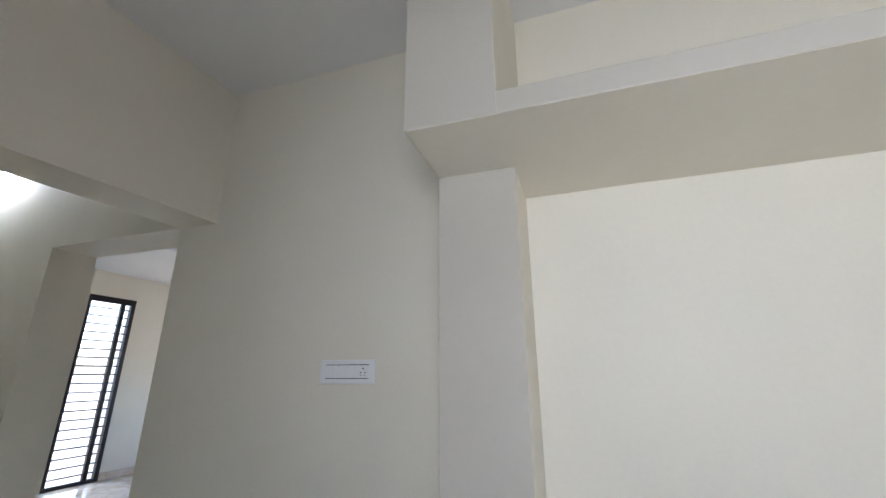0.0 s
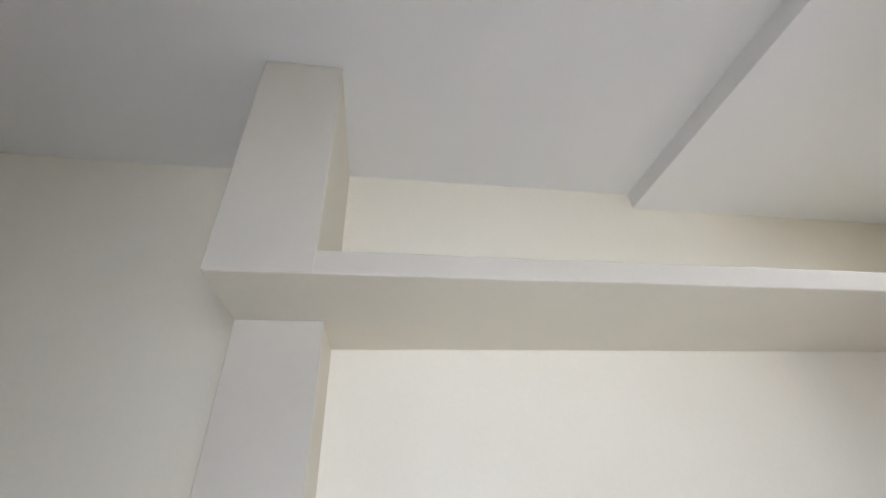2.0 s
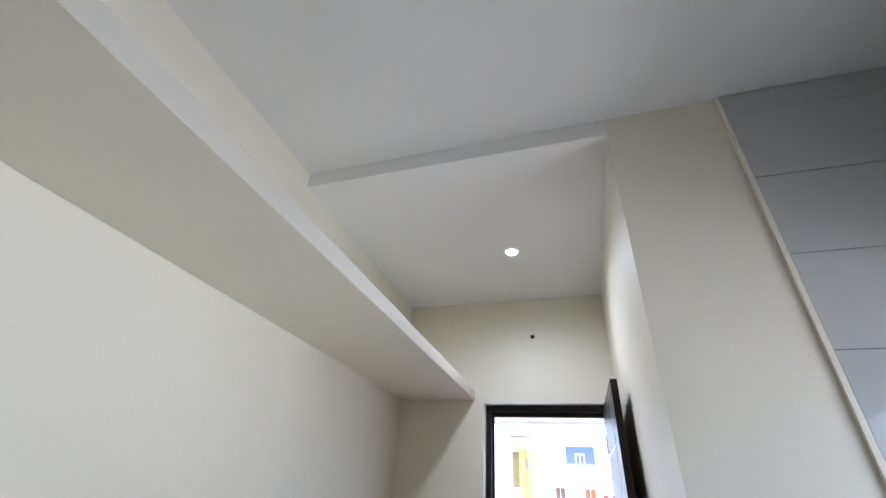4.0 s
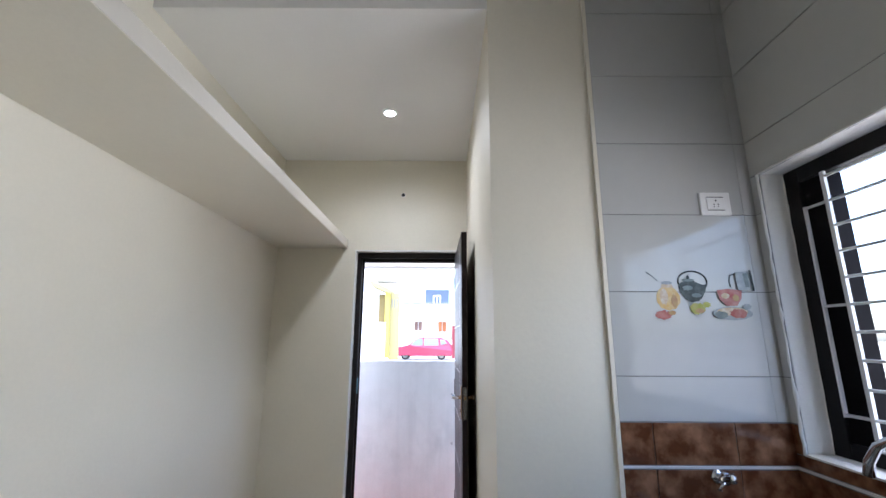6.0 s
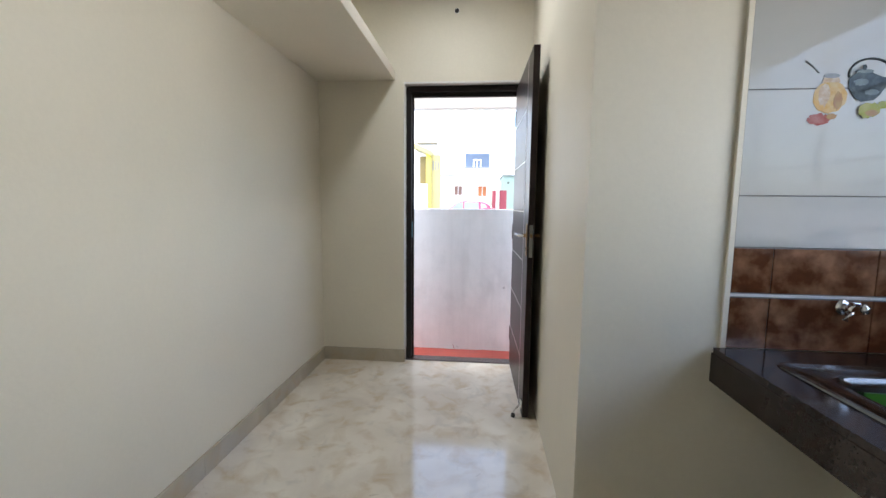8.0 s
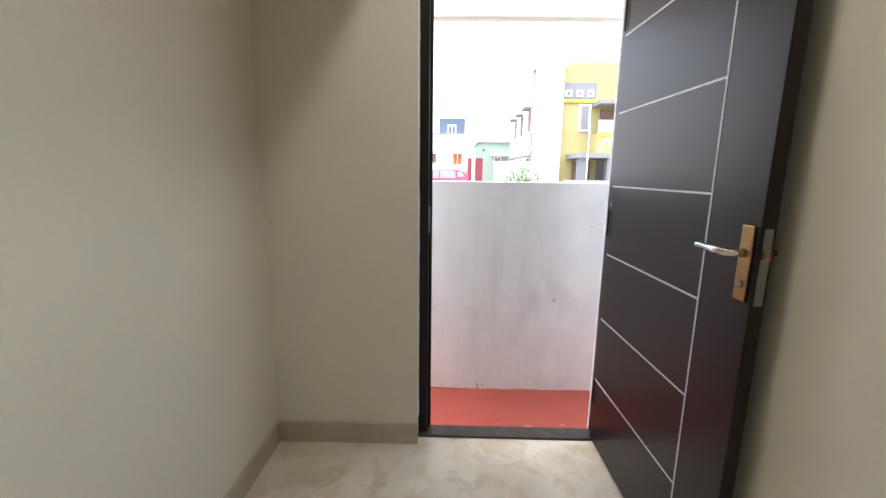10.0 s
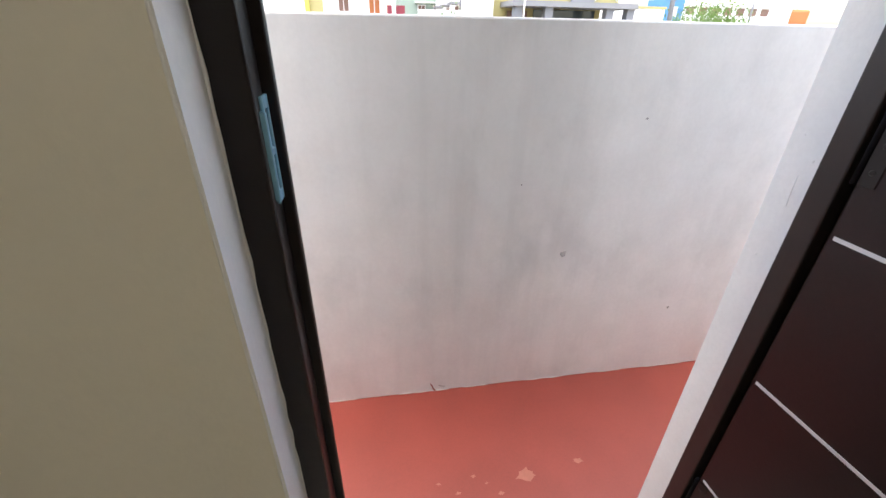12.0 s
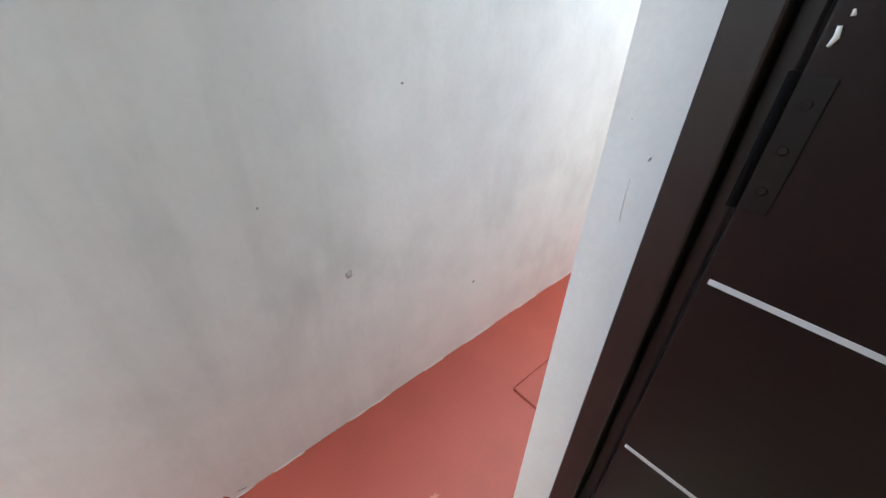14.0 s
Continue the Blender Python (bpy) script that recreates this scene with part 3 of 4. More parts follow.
# window: painted frame and grill
win = thing("kitchen_window", "black wooden window frame with white iron grill", "window", kind="structure")
XF0, XF1 = 2.105, 2.172
for y0, y1 in ((WY1 - 0.065, WY1), (WY0, WY0 + 0.065)):
    part("frame_post", bm_box(XF0, y0, WZ0, XF1, y1, WZ1, bevel=0.003), WINBLACK, win)
for z0, z1 in ((WZ0, WZ0 + 0.055), (WZ1 - 0.06, WZ1)):
    part("frame_rail", bm_box(XF0, WY0 + 0.066, z0, XF1, WY1 - 0.066, z1, bevel=0.003), WINBLACK, win)
part("casing", bm_box(XF0 + 0.012, WY1 - 0.168, WZ0 + 0.056, XF1, WY1 - 0.066, WZ1 - 0.061), MATTE, win, "dark folded shutter edge")
XG = XF0 - 0.004
for y, w in ((WY1 - 0.078, 0.004), (WY1 - 0.172, 0.0075), (-2.40, 0.0065), (-2.85, 0.0065), (WY0 + 0.075, 0.0065)):
    part("grill_bar", bm_box(XG - 0.006, y - w, WZ0 + (0.05 if w > 0.005 else 0.14), XG + 0.006, y + w, WZ1 - (0.06 if w > 0.005 else 0.165), bevel=0.001), GRILL, win, "white square bar")
for k in range(11):
    z = 1.055 + 0.0925 * k
    end = WY1 - 0.078 if k in (1, 5, 9) else WY1 - 0.172
    part("grill_rod", bm_tube([(XG, WY0 + 0.07, z), (XG, end, z)], 0.0055, 8), GRILL, win, "thin white rod")
part("window_sill", bm_box(RX - 0.014, WY0, WZ0 - 0.004, XF0, WY1, WZ0 + 0.003, bevel=0.001), EDGE, win)

def ragged(p, q, radius, seed):
    """A thin uneven run of plaster from p to q."""
    r0, a, b = random.Random(seed), Vector(p), Vector(q)
    n = max(6, int((b - a).length / 0.035))
    pts = [a.lerp(b, k / n) + Vector([r0.uniform(-0.3, 0.3) * radius for _ in range(3)]) for k in range(n + 1)]
    return bm_tube(pts, [radius * r0.uniform(0.45, 1.25) for _ in pts], 6)


part("plaster_edge", ragged((RX - 0.011, WY1 + 0.001, WZ0), (RX - 0.011, WY1 + 0.001, WZ1), 0.006, 31), EDGE, win, "ragged white plaster edge")
part("plaster_edge", ragged((RX - 0.011, WY1, WZ1), (RX - 0.011, WY0, WZ1), 0.005, 32), EDGE, win, "ragged white plaster edge")
part("plaster_edge", ragged((XF0, WY1 - 0.002, WZ0), (XF0, WY1 - 0.002, WZ1), 0.004, 33), EDGE, win, "ragged white plaster edge")
part("plaster_edge", ragged((FX0 + 0.001, TY, 0.1), (FX0 + 0.001, TY, FZ), 0.0028, 34), EDGE, trim, "ragged plaster against the frame")
part("plaster_edge", ragged((FX0 - 0.003, DY - 0.001, 0.1), (FX0 - 0.003, DY - 0.001, FZ + 0.01), 0.002, 35), EDGE, trim, "ragged plaster against the wall")

# prints on the tiles: flat decoration
deco = thing("tile_decoration", "printed kettle, jar, mug and cups on the tiles", "tile print")
YD = BY - 0.0128


LAYER = [0]


def flat_shape(points):
    """A flat print; each lies a hair above the one before."""
    bm = bmesh.new()
    LAYER[0] += 1
    f = bm.faces.new([bm.verts.new((x, YD - 0.00025 * LAYER[0], z)) for x, z in points])
    ext = bmesh.ops.extrude_face_region(bm, geom=[f])
    bmesh.ops.translate(bm, vec=(0, 0.0006, 0), verts=[v for v in ext["geom"] if isinstance(v, bmesh.types.BMVert)])
    bmesh.ops.recalc_face_normals(bm, faces=bm.faces)
    return bm


def ellipse(cx, cz, rx, rz, n=28, wob=0.0, seed=0.0):
    return [(cx + rx * math.cos(2 * math.pi * k / n) * (1 + wob * noise.noise((k * 0.7, seed, 0))), cz + rz * math.sin(2 * math.pi * k / n) * (1 + wob * noise.noise((k * 0.7, seed, 5)))) for k in range(n)]


def arc(cx, cz, rx, rz, a0, a1, n=14):
    return [(cx + rx * math.cos(radians(a0 + (a1 - a0) * k / n)), YD, cz + rz * math.sin(radians(a0 + (a1 - a0) * k / n))) for k in range(n + 1)]


part("print_jar", flat_shape(ellipse(1.603, 1.556, 0.047, 0.047, wob=0.12, seed=1)), P_YELLOW, deco, "peach coloured jar print")
part("print_jar_patch", flat_shape(ellipse(1.587, 1.563, 0.016, 0.032, wob=0.4, seed=11)), P_CREAM, deco)
part("print_jar_patch", flat_shape(ellipse(1.626, 1.545, 0.012, 0.026, wob=0.4, seed=12)), P_BROWN, deco)
part("print_jar_neck", flat_shape([(1.577, 1.598), (1.628, 1.598), (1.622, 1.612), (1.582, 1.612)]), P_CREAM, deco)
part("print_jar_lid", flat_shape(ellipse(1.602, 1.617, 0.022, 0.007, wob=0.2, seed=13)), P_GREY, deco)
part("print_spoon", bm_tube([(1.527, YD, 1.660), (1.548, YD, 1.645), (1.566, YD, 1.626)], [0.0025, 0.002, 0.002], 6), P_GREY, deco)
part("print_beet", flat_shape(ellipse(1.577, 1.491, 0.032, 0.017, wob=0.45, seed=2)), P_RED, deco)
part("print_beet_leaf", flat_shape(ellipse(1.612, 1.499, 0.014, 0.009, wob=0.5, seed=14)), P_BROWN, deco)
part("print_kettle", flat_shape([(1.648, 1.60), (1.655, 1.615), (1.675, 1.626), (1.705, 1.627), (1.728, 1.616), (1.745, 1.610), (1.762, 1.612), (1.752, 1.585), (1.738, 1.560), (1.722, 1.545), (1.690, 1.541), (1.670, 1.553), (1.654, 1.577)]), P_BLACK, deco, "dark kettle print")
part("print_kettle_shine", flat_shape(ellipse(1.683, 1.597, 0.020, 0.010, wob=0.4, seed=15)), P_SLATE, deco)
part("print_kettle_shine", flat_shape(ellipse(1.715, 1.568, 0.020, 0.008, wob=0.4, seed=16)), P_SLATE, deco)
part("print_kettle_lid", flat_shape(ellipse(1.688, 1.628, 0.026, 0.006)), P_SLATE, deco)
part("print_kettle_knob", flat_shape(ellipse(1.688, 1.639, 0.006, 0.008)), P_BLACK, deco)
part("print_kettle_handle", bm_tube(arc(1.706, 1.622, 0.057, 0.042, 195, -25, 20), 0.0032, 8), P_BLACK, deco)
part("print_lime", flat_shape(ellipse(1.712, 1.516, 0.030, 0.022, wob=0.5, seed=4)), P_GREEN, deco)
part("print_lime", flat_shape(ellipse(1.748, 1.531, 0.016, 0.011, wob=0.6, seed=17)), P_GREEN, deco)
part("print_lime_shade", flat_shape(ellipse(1.720, 1.508, 0.018, 0.009, wob=0.5, seed=18)), P_BROWN, deco)
part("print_saucer", flat_shape(ellipse(1.846, 1.498, 0.078, 0.026, wob=0.12, seed=6)), P_GREY, deco)
part("print_saucer_ring", flat_shape(ellipse(1.846, 1.505, 0.060, 0.016, wob=0.15, seed=19)), P_CREAM, deco)
part("print_saucer_shade", flat_shape(ellipse(1.800, 1.492, 0.026, 0.014, wob=0.3, seed=20)), P_SLATE, deco)
part("print_cup", flat_shape([(1.795, 1.588), (1.84, 1.594), (1.893, 1.588), (1.888, 1.556), (1.868, 1.528), (1.826, 1.526), (1.802, 1.552)]), P_RED, deco, "red patterned cup print")
part("print_cup_flower", flat_shape(ellipse(1.826, 1.566, 0.016, 0.011, wob=0.5, seed=21)), P_CREAM, deco)
part("print_cup_flower", flat_shape(ellipse(1.866, 1.558, 0.012, 0.013, wob=0.5, seed=22)), P_BROWN, deco)
part("print_fruit", flat_shape(ellipse(1.868, 1.497, 0.032, 0.018, wob=0.4, seed=7)), P_RED, deco)
part("print_fruit_leaf", flat_shape(ellipse(1.905, 1.524, 0.016, 0.012, wob=0.6, seed=23)), P_GREY, deco)
part("print_mug", flat_shape([(1.874, 1.660), (1.926, 1.664), (1.930, 1.590), (1.880, 1.588)]), P_GREY, deco, "grey mug print")
part("print_mug_shade", flat_shape([(1.905, 1.655), (1.924, 1.657), (1.927, 1.60), (1.910, 1.60)]), P_SLATE, deco)
part("print_mug_edge", flat_shape([(1.931, 1.668), (1.939, 1.668), (1.944, 1.586), (1.934, 1.586)]), P_BLACK, deco)
part("print_mug_handle", bm_tube([(1.876, YD, 1.652), (1.858, YD, 1.648), (1.852, YD, 1.625), (1.855, YD, 1.602)], 0.0028, 6), P_SLATE, deco)

# ---- hall and next room ----
tube = thing("tube_light", "white LED batten tube on the hall wall, lit", "wall light")
part("batten", bm_box(WX, -7.85, 2.80, WX + 0.035, -6.55, 2.84, bevel=0.004), PLASTIC, tube)
part("tube", bm_tube([(WX + 0.05, -7.83, 2.81), (WX + 0.05, -6.57, 2.81)], 0.014, 14), mat("led_tube", (0.95, 0.98, 1.0), 0.4, spread=0, bump=0, emit=9.0), tube, "glowing tube")
gate = thing("grill_door", "black framed outer door with white horizontal grill", "door", kind="structure")
GY = -9.88
for x0, x1 in ((GX0, GX0 + 0.06), (GX1 - 0.035, GX1)):
    part("frame_post", bm_box(x0, GY - 0.06, 0.0, x1, GY, GZ, bevel=0.003), BLACK, gate)
part("frame_head", bm_box(GX0 + 0.06, GY - 0.06, GZ - 0.09, GX1 - 0.035, GY, GZ, bevel=0.003), BLACK, gate)
part("frame_foot", bm_box(GX0 + 0.06, GY - 0.06, 0.0, GX1 - 0.035, GY, 0.05, bevel=0.003), BLACK, gate)
part("mid_stile", bm_box(GX0 + 0.15, GY - 0.05, 0.05, GX0 + 0.21, GY - 0.005, GZ - 0.09), BLACK, gate)
# White rods against daylight: their backlit darkness is put into this dark grey.
mat_rod = mat("backlit_white_rod", (0.12, 0.12, 0.13), 0.5)
for k in range(20):
    z = 0.13 + 0.122 * k
    part("grill_rod", bm_tube([(GX0 + 0.06, GY - 0.03, z), (GX1 - 0.03, GY - 0.03, z)], 0.012, 6), mat_rod, gate)
structure("baseboard_far", bm_boxes((-6, -9.9, 0, GX0 - 0.02, -9.885, 0.1), (GX1 + 0.02, -9.9, 0, WX - 0.26, -9.885, 0.1)), MARBLE, "cream marble skirting in the next room", "skirting")

# ---- outside ----


def house_window(o, x0, x1, z0, z1, y, shutter, hood=True):
    w = part("window", bm_box(x0, y - 0.04, z0, x1, y + 0.02, z1), WHITE_P, o)
    part("pane", bm_boxes((x0 + 0.08, y - 0.06, z0 + 0.08, (x0 + x1) / 2 - 0.03, y - 0.041, z1 - 0.08), ((x0 + x1) / 2 + 0.03, y - 0.06, z0 + 0.08, x1 - 0.08, y - 0.041, z1 - 0.08)), shutter, w)
    if hood:
        part("hood", bm_box(x0 - 0.25, y - 0.55, z1 + 0.1, x1 + 0.25, y, z1 + 0.2), WHITE_P, w)
    return w


G0 = -0.36
a = thing("white_house", "white single-storey house with slate blue roof room", "house")
part("wall", bm_box(-14, 35, G0, 1.45, 45, 4.66), WHITE_P, a)
part("coping", bm_box(-14.1, 34.9, 4.66, 1.55, 35.1, 4.74), GREY_P, a)
part("string_course", bm_box(-14, 34.85, 3.96, 1.5, 35, 4.02), GREY_P, a)
rr = part("roof_room", bm_box(-0.95, 36, 4.5, 1.35, 41, 6.1), BLUE_P, a, "slate blue roof room")
part("roof_window", bm_box(-0.2, 35.93, 4.7, 0.55, 36.0, 5.55), WHITE_P, rr)
for x in (-0.1, 0.22):
    part("roof_pane", bm_box(x, 35.9, 4.8, x + 0.24, 35.929, 5.45), BLUE_P, rr)
house_window(a, -1.95, -1.1, 2.1, 3.05, 35, BROWN_W)
house_window(a, 0.25, 1.15, 2.0, 3.05, 35, ORANGE)
house_window(a, -5.5, -4.4, 2.1, 3.05, 35, BROWN_W)
gw = thing("maroon_gate", "maroon metal gate beside the white house", "gate")
part("gate_leaf", bm_box(1.6, 34.2, G0, 2.2, 34.28, 2.6), MAROON, gw)
part("gate_leaf", bm_box(2.25, 34.2, G0, 2.9, 34.28, 2.6), MAROON, gw)
part("gate_post", bm_box(1.95, 33.9, G0, 2.2, 34.15, 3.4), WHITE_P, gw)
c = thing("green_house", "pale green flat-roofed house with shuttered windows", "house")
part("wall", bm_box(2.85, 40, G0, 8.3, 48, 4.33), GREEN_P, c)
part("roof", bm_box(2.75, 39.85, 4.33, 8.4, 48.2, 4.42), GREY_P, c)
house_window(c, 4.45, 5.15, 2.2, 2.95, 40, BROWN_W)
house_window(c, 5.8, 6.6, 2.0, 2.95, 40, BROWN_W)
house_window(c, 7.4, 8.05, 2.1, 2.95, 40, BROWN_W)
part("vent", bm_lathe([(0.1, 0), (0.1, -0.03)], (3.4, 39.99, 3.6), "y", 12), DARK, c)
cw = thing("compound_wall", "long white compound wall across the plot", "wall")
part("wall", bm_box(3.0, 25.5, G0, 6.2, 25.7, 2.0), WHITE_P, cw)
part("coping", bm_box(2.95, 25.45, 2.0, 6.25, 25.75, 2.08), WHITE_P, cw)
d = thing("white_block", "white two-storey house with hooded side windows", "house")
part("wall", bm_box(6.25, 26.5, G0, 8.0, 38, 8.2), WHITE_P, d)
part("roof", bm_box(6.05, 26.2, 8.2, 8.2, 38.2, 8.4), WHITE_P, d)
for z in (1.0, 4.3):
    for y in (28.2, 31.5, 34.5):
        w = part("window", bm_box(6.2, y, z, 6.27, y + 1.0, z + 1.4), BROWN_W, d)
        part("hood", bm_box(5.7, y - 0.2, z + 1.5, 6.25, y + 1.2, z + 1.62), GREY_P, w)
part("drain_pipe", bm_tube([(6.2, 27.4, G0), (6.2, 27.4, 8.2)], 0.06, 8), GREY_P, d)
e = thing("yellow_house", "ochre yellow house with dark porch and balcony", "house")
part("wall", bm_box(8.05, 27, G0, 15.4, 38, 8.6), YELLOW_P, e)
part("corner_band", bm_box(8.0, 26.95, G0, 8.3, 27.05, 8.6), BRIGHT_Y, e)
part("porch_roof", bm_box(8.9, 24.5, 2.35, 16.4, 27, 2.62), GREY_P, e)
part("porch_recess", bm_box(11.0, 26.9, G0, 15.0, 26.98, 2.3), GLASS, e, "dark glazed porch recess")
for x in (9.1, 10.9, 14.6, 15.9):
    part("porch_post", bm_box(x, 24.7, G0, x + 0.45, 25.2, 2.35), GREY_P, e)
for x0, x1 in ((8.0, 12.2), (13.76, 16.5)):
    part("front_wall", bm_box(x0, 23.9, G0, x1, 24.1, 0.95), mat("tan_wall", (0.42, 0.34, 0.26), 0.8), e)
part("front_gate", bm_box(12.3, 23.95, G0, 13.5, 24.05, 1.1), WHITE_P, e)
part("gate_pillar", bm_box(13.5, 23.8, G0, 13.75, 24.2, 1.2), BRIGHT_Y, e)
for x0, x1 in ((14.0, 15.6), (10.4, 12.6)):
    bal = part("balcony", bm_box(x0, 25.4, 2.62, x1, 27, 4.0), YELLOW_P, e)
    part("balcony_band", bm_box(x0, 25.35, 3.75, x1, 25.4, 4.05), BRIGHT_Y, bal)
    part("balcony_glass", bm_box(x0, 25.4, 4.05, x1, 25.45, 4.75), BALGLASS, bal)
pn = part("grey_panel", bm_box(12.6, 25.2, 2.62, 14.0, 27, 5.1), GREY_P, e, "grey rendered panel")
part("panel_window", bm_boxes((12.95, 25.14, 3.95, 13.8, 25.2, 4.75)), WHITE_P, pn)
part("panel_pane", bm_box(13.05, 25.12, 4.05, 13.7, 25.14, 4.65), GREY_P, pn)
slot = part("upper_window", bm_box(9.55, 26.9, 4.2, 10.35, 27.0, 5.95), WHITE_P, e)
part("upper_pane", bm_box(9.7, 26.87, 4.3, 10.2, 26.9, 5.85), GREY_P, slot)
for x0 in (11.0, 12.9):
    part("upper_door", bm_box(x0, 26.9, 4.0, x0 + 0.95, 26.99, 5.6), BROWN_W, e)
part("upper_slab", bm_box(10.4, 25.3, 5.75, 15.6, 27, 6.0), GREY_P, e)
part("yellow_band", bm_box(8.0, 26.85, 6.05, 15.45, 26.99, 6.25), BRIGHT_Y, e)
part("parapet_band", bm_box(8.0, 26.88, 6.25, 10.6, 26.99, 7.3), GREY_P, e)
for x0 in (8.55, 9.3, 10.0):
    v = part("roof_opening", bm_box(x0, 26.82, 6.4, x0 + 0.42, 26.88, 6.82), WHITE_P, e)
    part("opening_dark", bm_box(x0 + 0.1, 26.8, 6.5, x0 + 0.32, 26.82, 6.72), GREY_P, v)
for x0, x1 in ((10.5, 11.0), (11.0, 11.5), (11.5, 12.0), (12.0, 12.5), (14.1, 14.8), (14.8, 15.5)):
    up = x0 in (10.5, 11.5, 14.1)
    part("cross_strip", bm_tube([(x0, 25.38, 2.75 if up else 3.65), (x1, 25.38, 3.65 if up else 2.75)], 0.04, 6), WHITE_P, e)
part("front_pole", bm_tube([(9.5, 24.3, G0), (9.5, 24.3, 4.4)], 0.04, 8), WHITE_P, e)
part("ground_door", bm_box(9.35, 26.9, G0, 10.6, 26.99, 2.2), BROWN_W, e)
for house, dx in ((d, -0.5), (e, -0.85)):
    house.location.x = dx
pole = thing("street_pole", "leaning grey concrete street pole", "pole")
part("shaft", bm_tube([(18.2, 25, G0), (17.9, 25, 4.0), (17.5, 25, 9.0)], [0.16, 0.13, 0.09], 10), GREY_P, pole)
for z in (7.6, 8.4):
    part("cross_arm", bm_box(16.9, 24.95, z, 18.2, 25.05, z + 0.09), GREY_P, pole)
bb = thing("blue_house", "distant white house with blue bay behind bushes", "house")
part("wall", bm_box(36.8, 50, G0, 52, 58, 4.1), WHITE_P, bb)
part("blue_bay", bm_box(34.9, 49.6, G0, 36.8, 54, 4.75), mat("bright_blue_paint", (0.06, 0.20, 0.36), 0.6, scale=1), bb, "bright blue bay")
part("bay_window", bm_box(35.4, 49.55, 2.9, 36.0, 49.6, 3.9), WHITE_P, bb)
part("roof", bm_box(36.8, 49.7, 4.1, 52.2, 58.2, 4.3), WHITE_P, bb)
for k in range(7):
    part("window", bm_box(37.5 + 1.7 * k, 49.94, 3.2, 38.5 + 1.7 * k, 50.0, 3.95), BROWN_W, bb)
cr_h = thing("cream_house", "distant low cream house with ochre coping", "house")
part("wall", bm_box(26.1, 45, G0, 31.3, 52, 3.4), WHITE_P, cr_h)
part("coping", bm_box(26.0, 44.9, 3.4, 31.4, 45.2, 3.62), YELLOW_P, cr_h, "ochre coping")
part("door", bm_box(27.6, 44.95, G0, 28.3, 45.0, 2.3), DARK, cr_h)
tank = thing("water_tank", "distant orange water tank on a plinth", "tank")
part("drum", bm_box(53.2, 52, 2.4, 57.0, 55, 4.2, bevel=0.3), ORANGE, tank)
part("plinth", bm_box(53.4, 52.2, G0, 56.8, 54.8, 2.4), WHITE_P, tank)
up_ = thing("utility_pole", "distant utility pole with cross arms", "pole")
part("shaft", bm_tube([(45.5, 49, G0), (45.4, 49, 7.2)], [0.14, 0.09], 8), GREY_P, up_)
for z in (6.2, 6.8):
    part("cross_arm", bm_box(44.7, 48.95, z, 46.1, 49.05, z + 0.1), GREY_P, up_)


def bush(name, label, cx, cy, rx, ry, rz, count, seed):
    """Many small leaf clumps in an uneven mound."""
    rnd = random.Random(seed)
    bm = bmesh.new()
    for _ in range(count):
        u, v, w = rnd.gauss(0, 0.45), rnd.gauss(0, 0.45), abs(rnd.gauss(0, 0.5))
        p = Vector((cx + rx * u, cy + ry * v, G0 + rz * w * (1.2 - 0.5 * abs(u))))
        s = rnd.uniform(0.05, 0.13)
        q = Euler((rnd.uniform(0, 6), rnd.uniform(0, 6), rnd.uniform(0, 6))).to_matrix()
        vs = [bm.verts.new(p + q @ Vector(c)) for c in ((-s, 0, 0), (0, -s * 0.4, s * 0.1), (s, 0, 0), (0, s * 0.4, s * 0.1))]
        bm.faces.new(vs)
    return tagged(part(name, bm, FOLIAGE), label, "bush", kind="stuff")


bush("roadside_bush", "green roadside bushes beyond the parapet", 21.5, 26, 4.0, 1.5, 2.3, 22000, 3)
bush("roadside_bush", "low dry green shrubs along the plot", 4.6, 24, 2.0, 1.0, 1.5, 3500, 5)

y = thing("porch_house", "white house with ochre yellow porch and brown door", "house")
part("wall", bm_box(-14, 16.4, G0, -2.35, 24, 4.9), WHITE_P, y)
part("low_wall", bm_box(-12, 12.6, G0, -1.50, 12.75, 2.03), WHITE_P, y)
part("porch_side", bm_box(-1.63, 14.95, G0, -1.22, 15.1, 3.42), YELLOW_P, y, "ochre yellow porch wall")
part("porch_pillar", bm_box(-1.84, 14.8, 0.6, -1.63, 15.1, 3.52), BRIGHT_Y, y, "yellow porch pillar")
part("porch_recess", bm_box(-2.14, 15.0, 0.9, -1.84, 15.1, 3.36), mat("dark_ochre", (0.22, 0.16, 0.05), 0.7, spread=0.1), y, "dark ochre recess")
for k in range(3):
    part("porch_bar", bm_box(-1.56 + 0.11 * k, 14.93, 2.75, -1.52 + 0.11 * k, 14.95, 3.15), GREY_P, y)


def sloped_roof():
    bm = bm_box(-2.5, 14.7, 3.36, -1.6, 16.4, 3.55)
    for v in bm.verts:
        v.co.z += (-1.6 - v.co.x) * 0.45
    return bm


part("porch_roof", sloped_roof(), YELLOW_P, y, "sloping yellow porch roof")
part("upper_wall", bm_box(-14, 16.5, 4.9, -2.3, 24, 7.2), WHITE_P, y)
part("upper_shade", bm_box(-2.4, 15.6, 4.05, -1.48, 16.4, 5.3), mat("pale_grey_render", (0.5, 0.48, 0.46), 0.8), y, "pale grey balcony front")


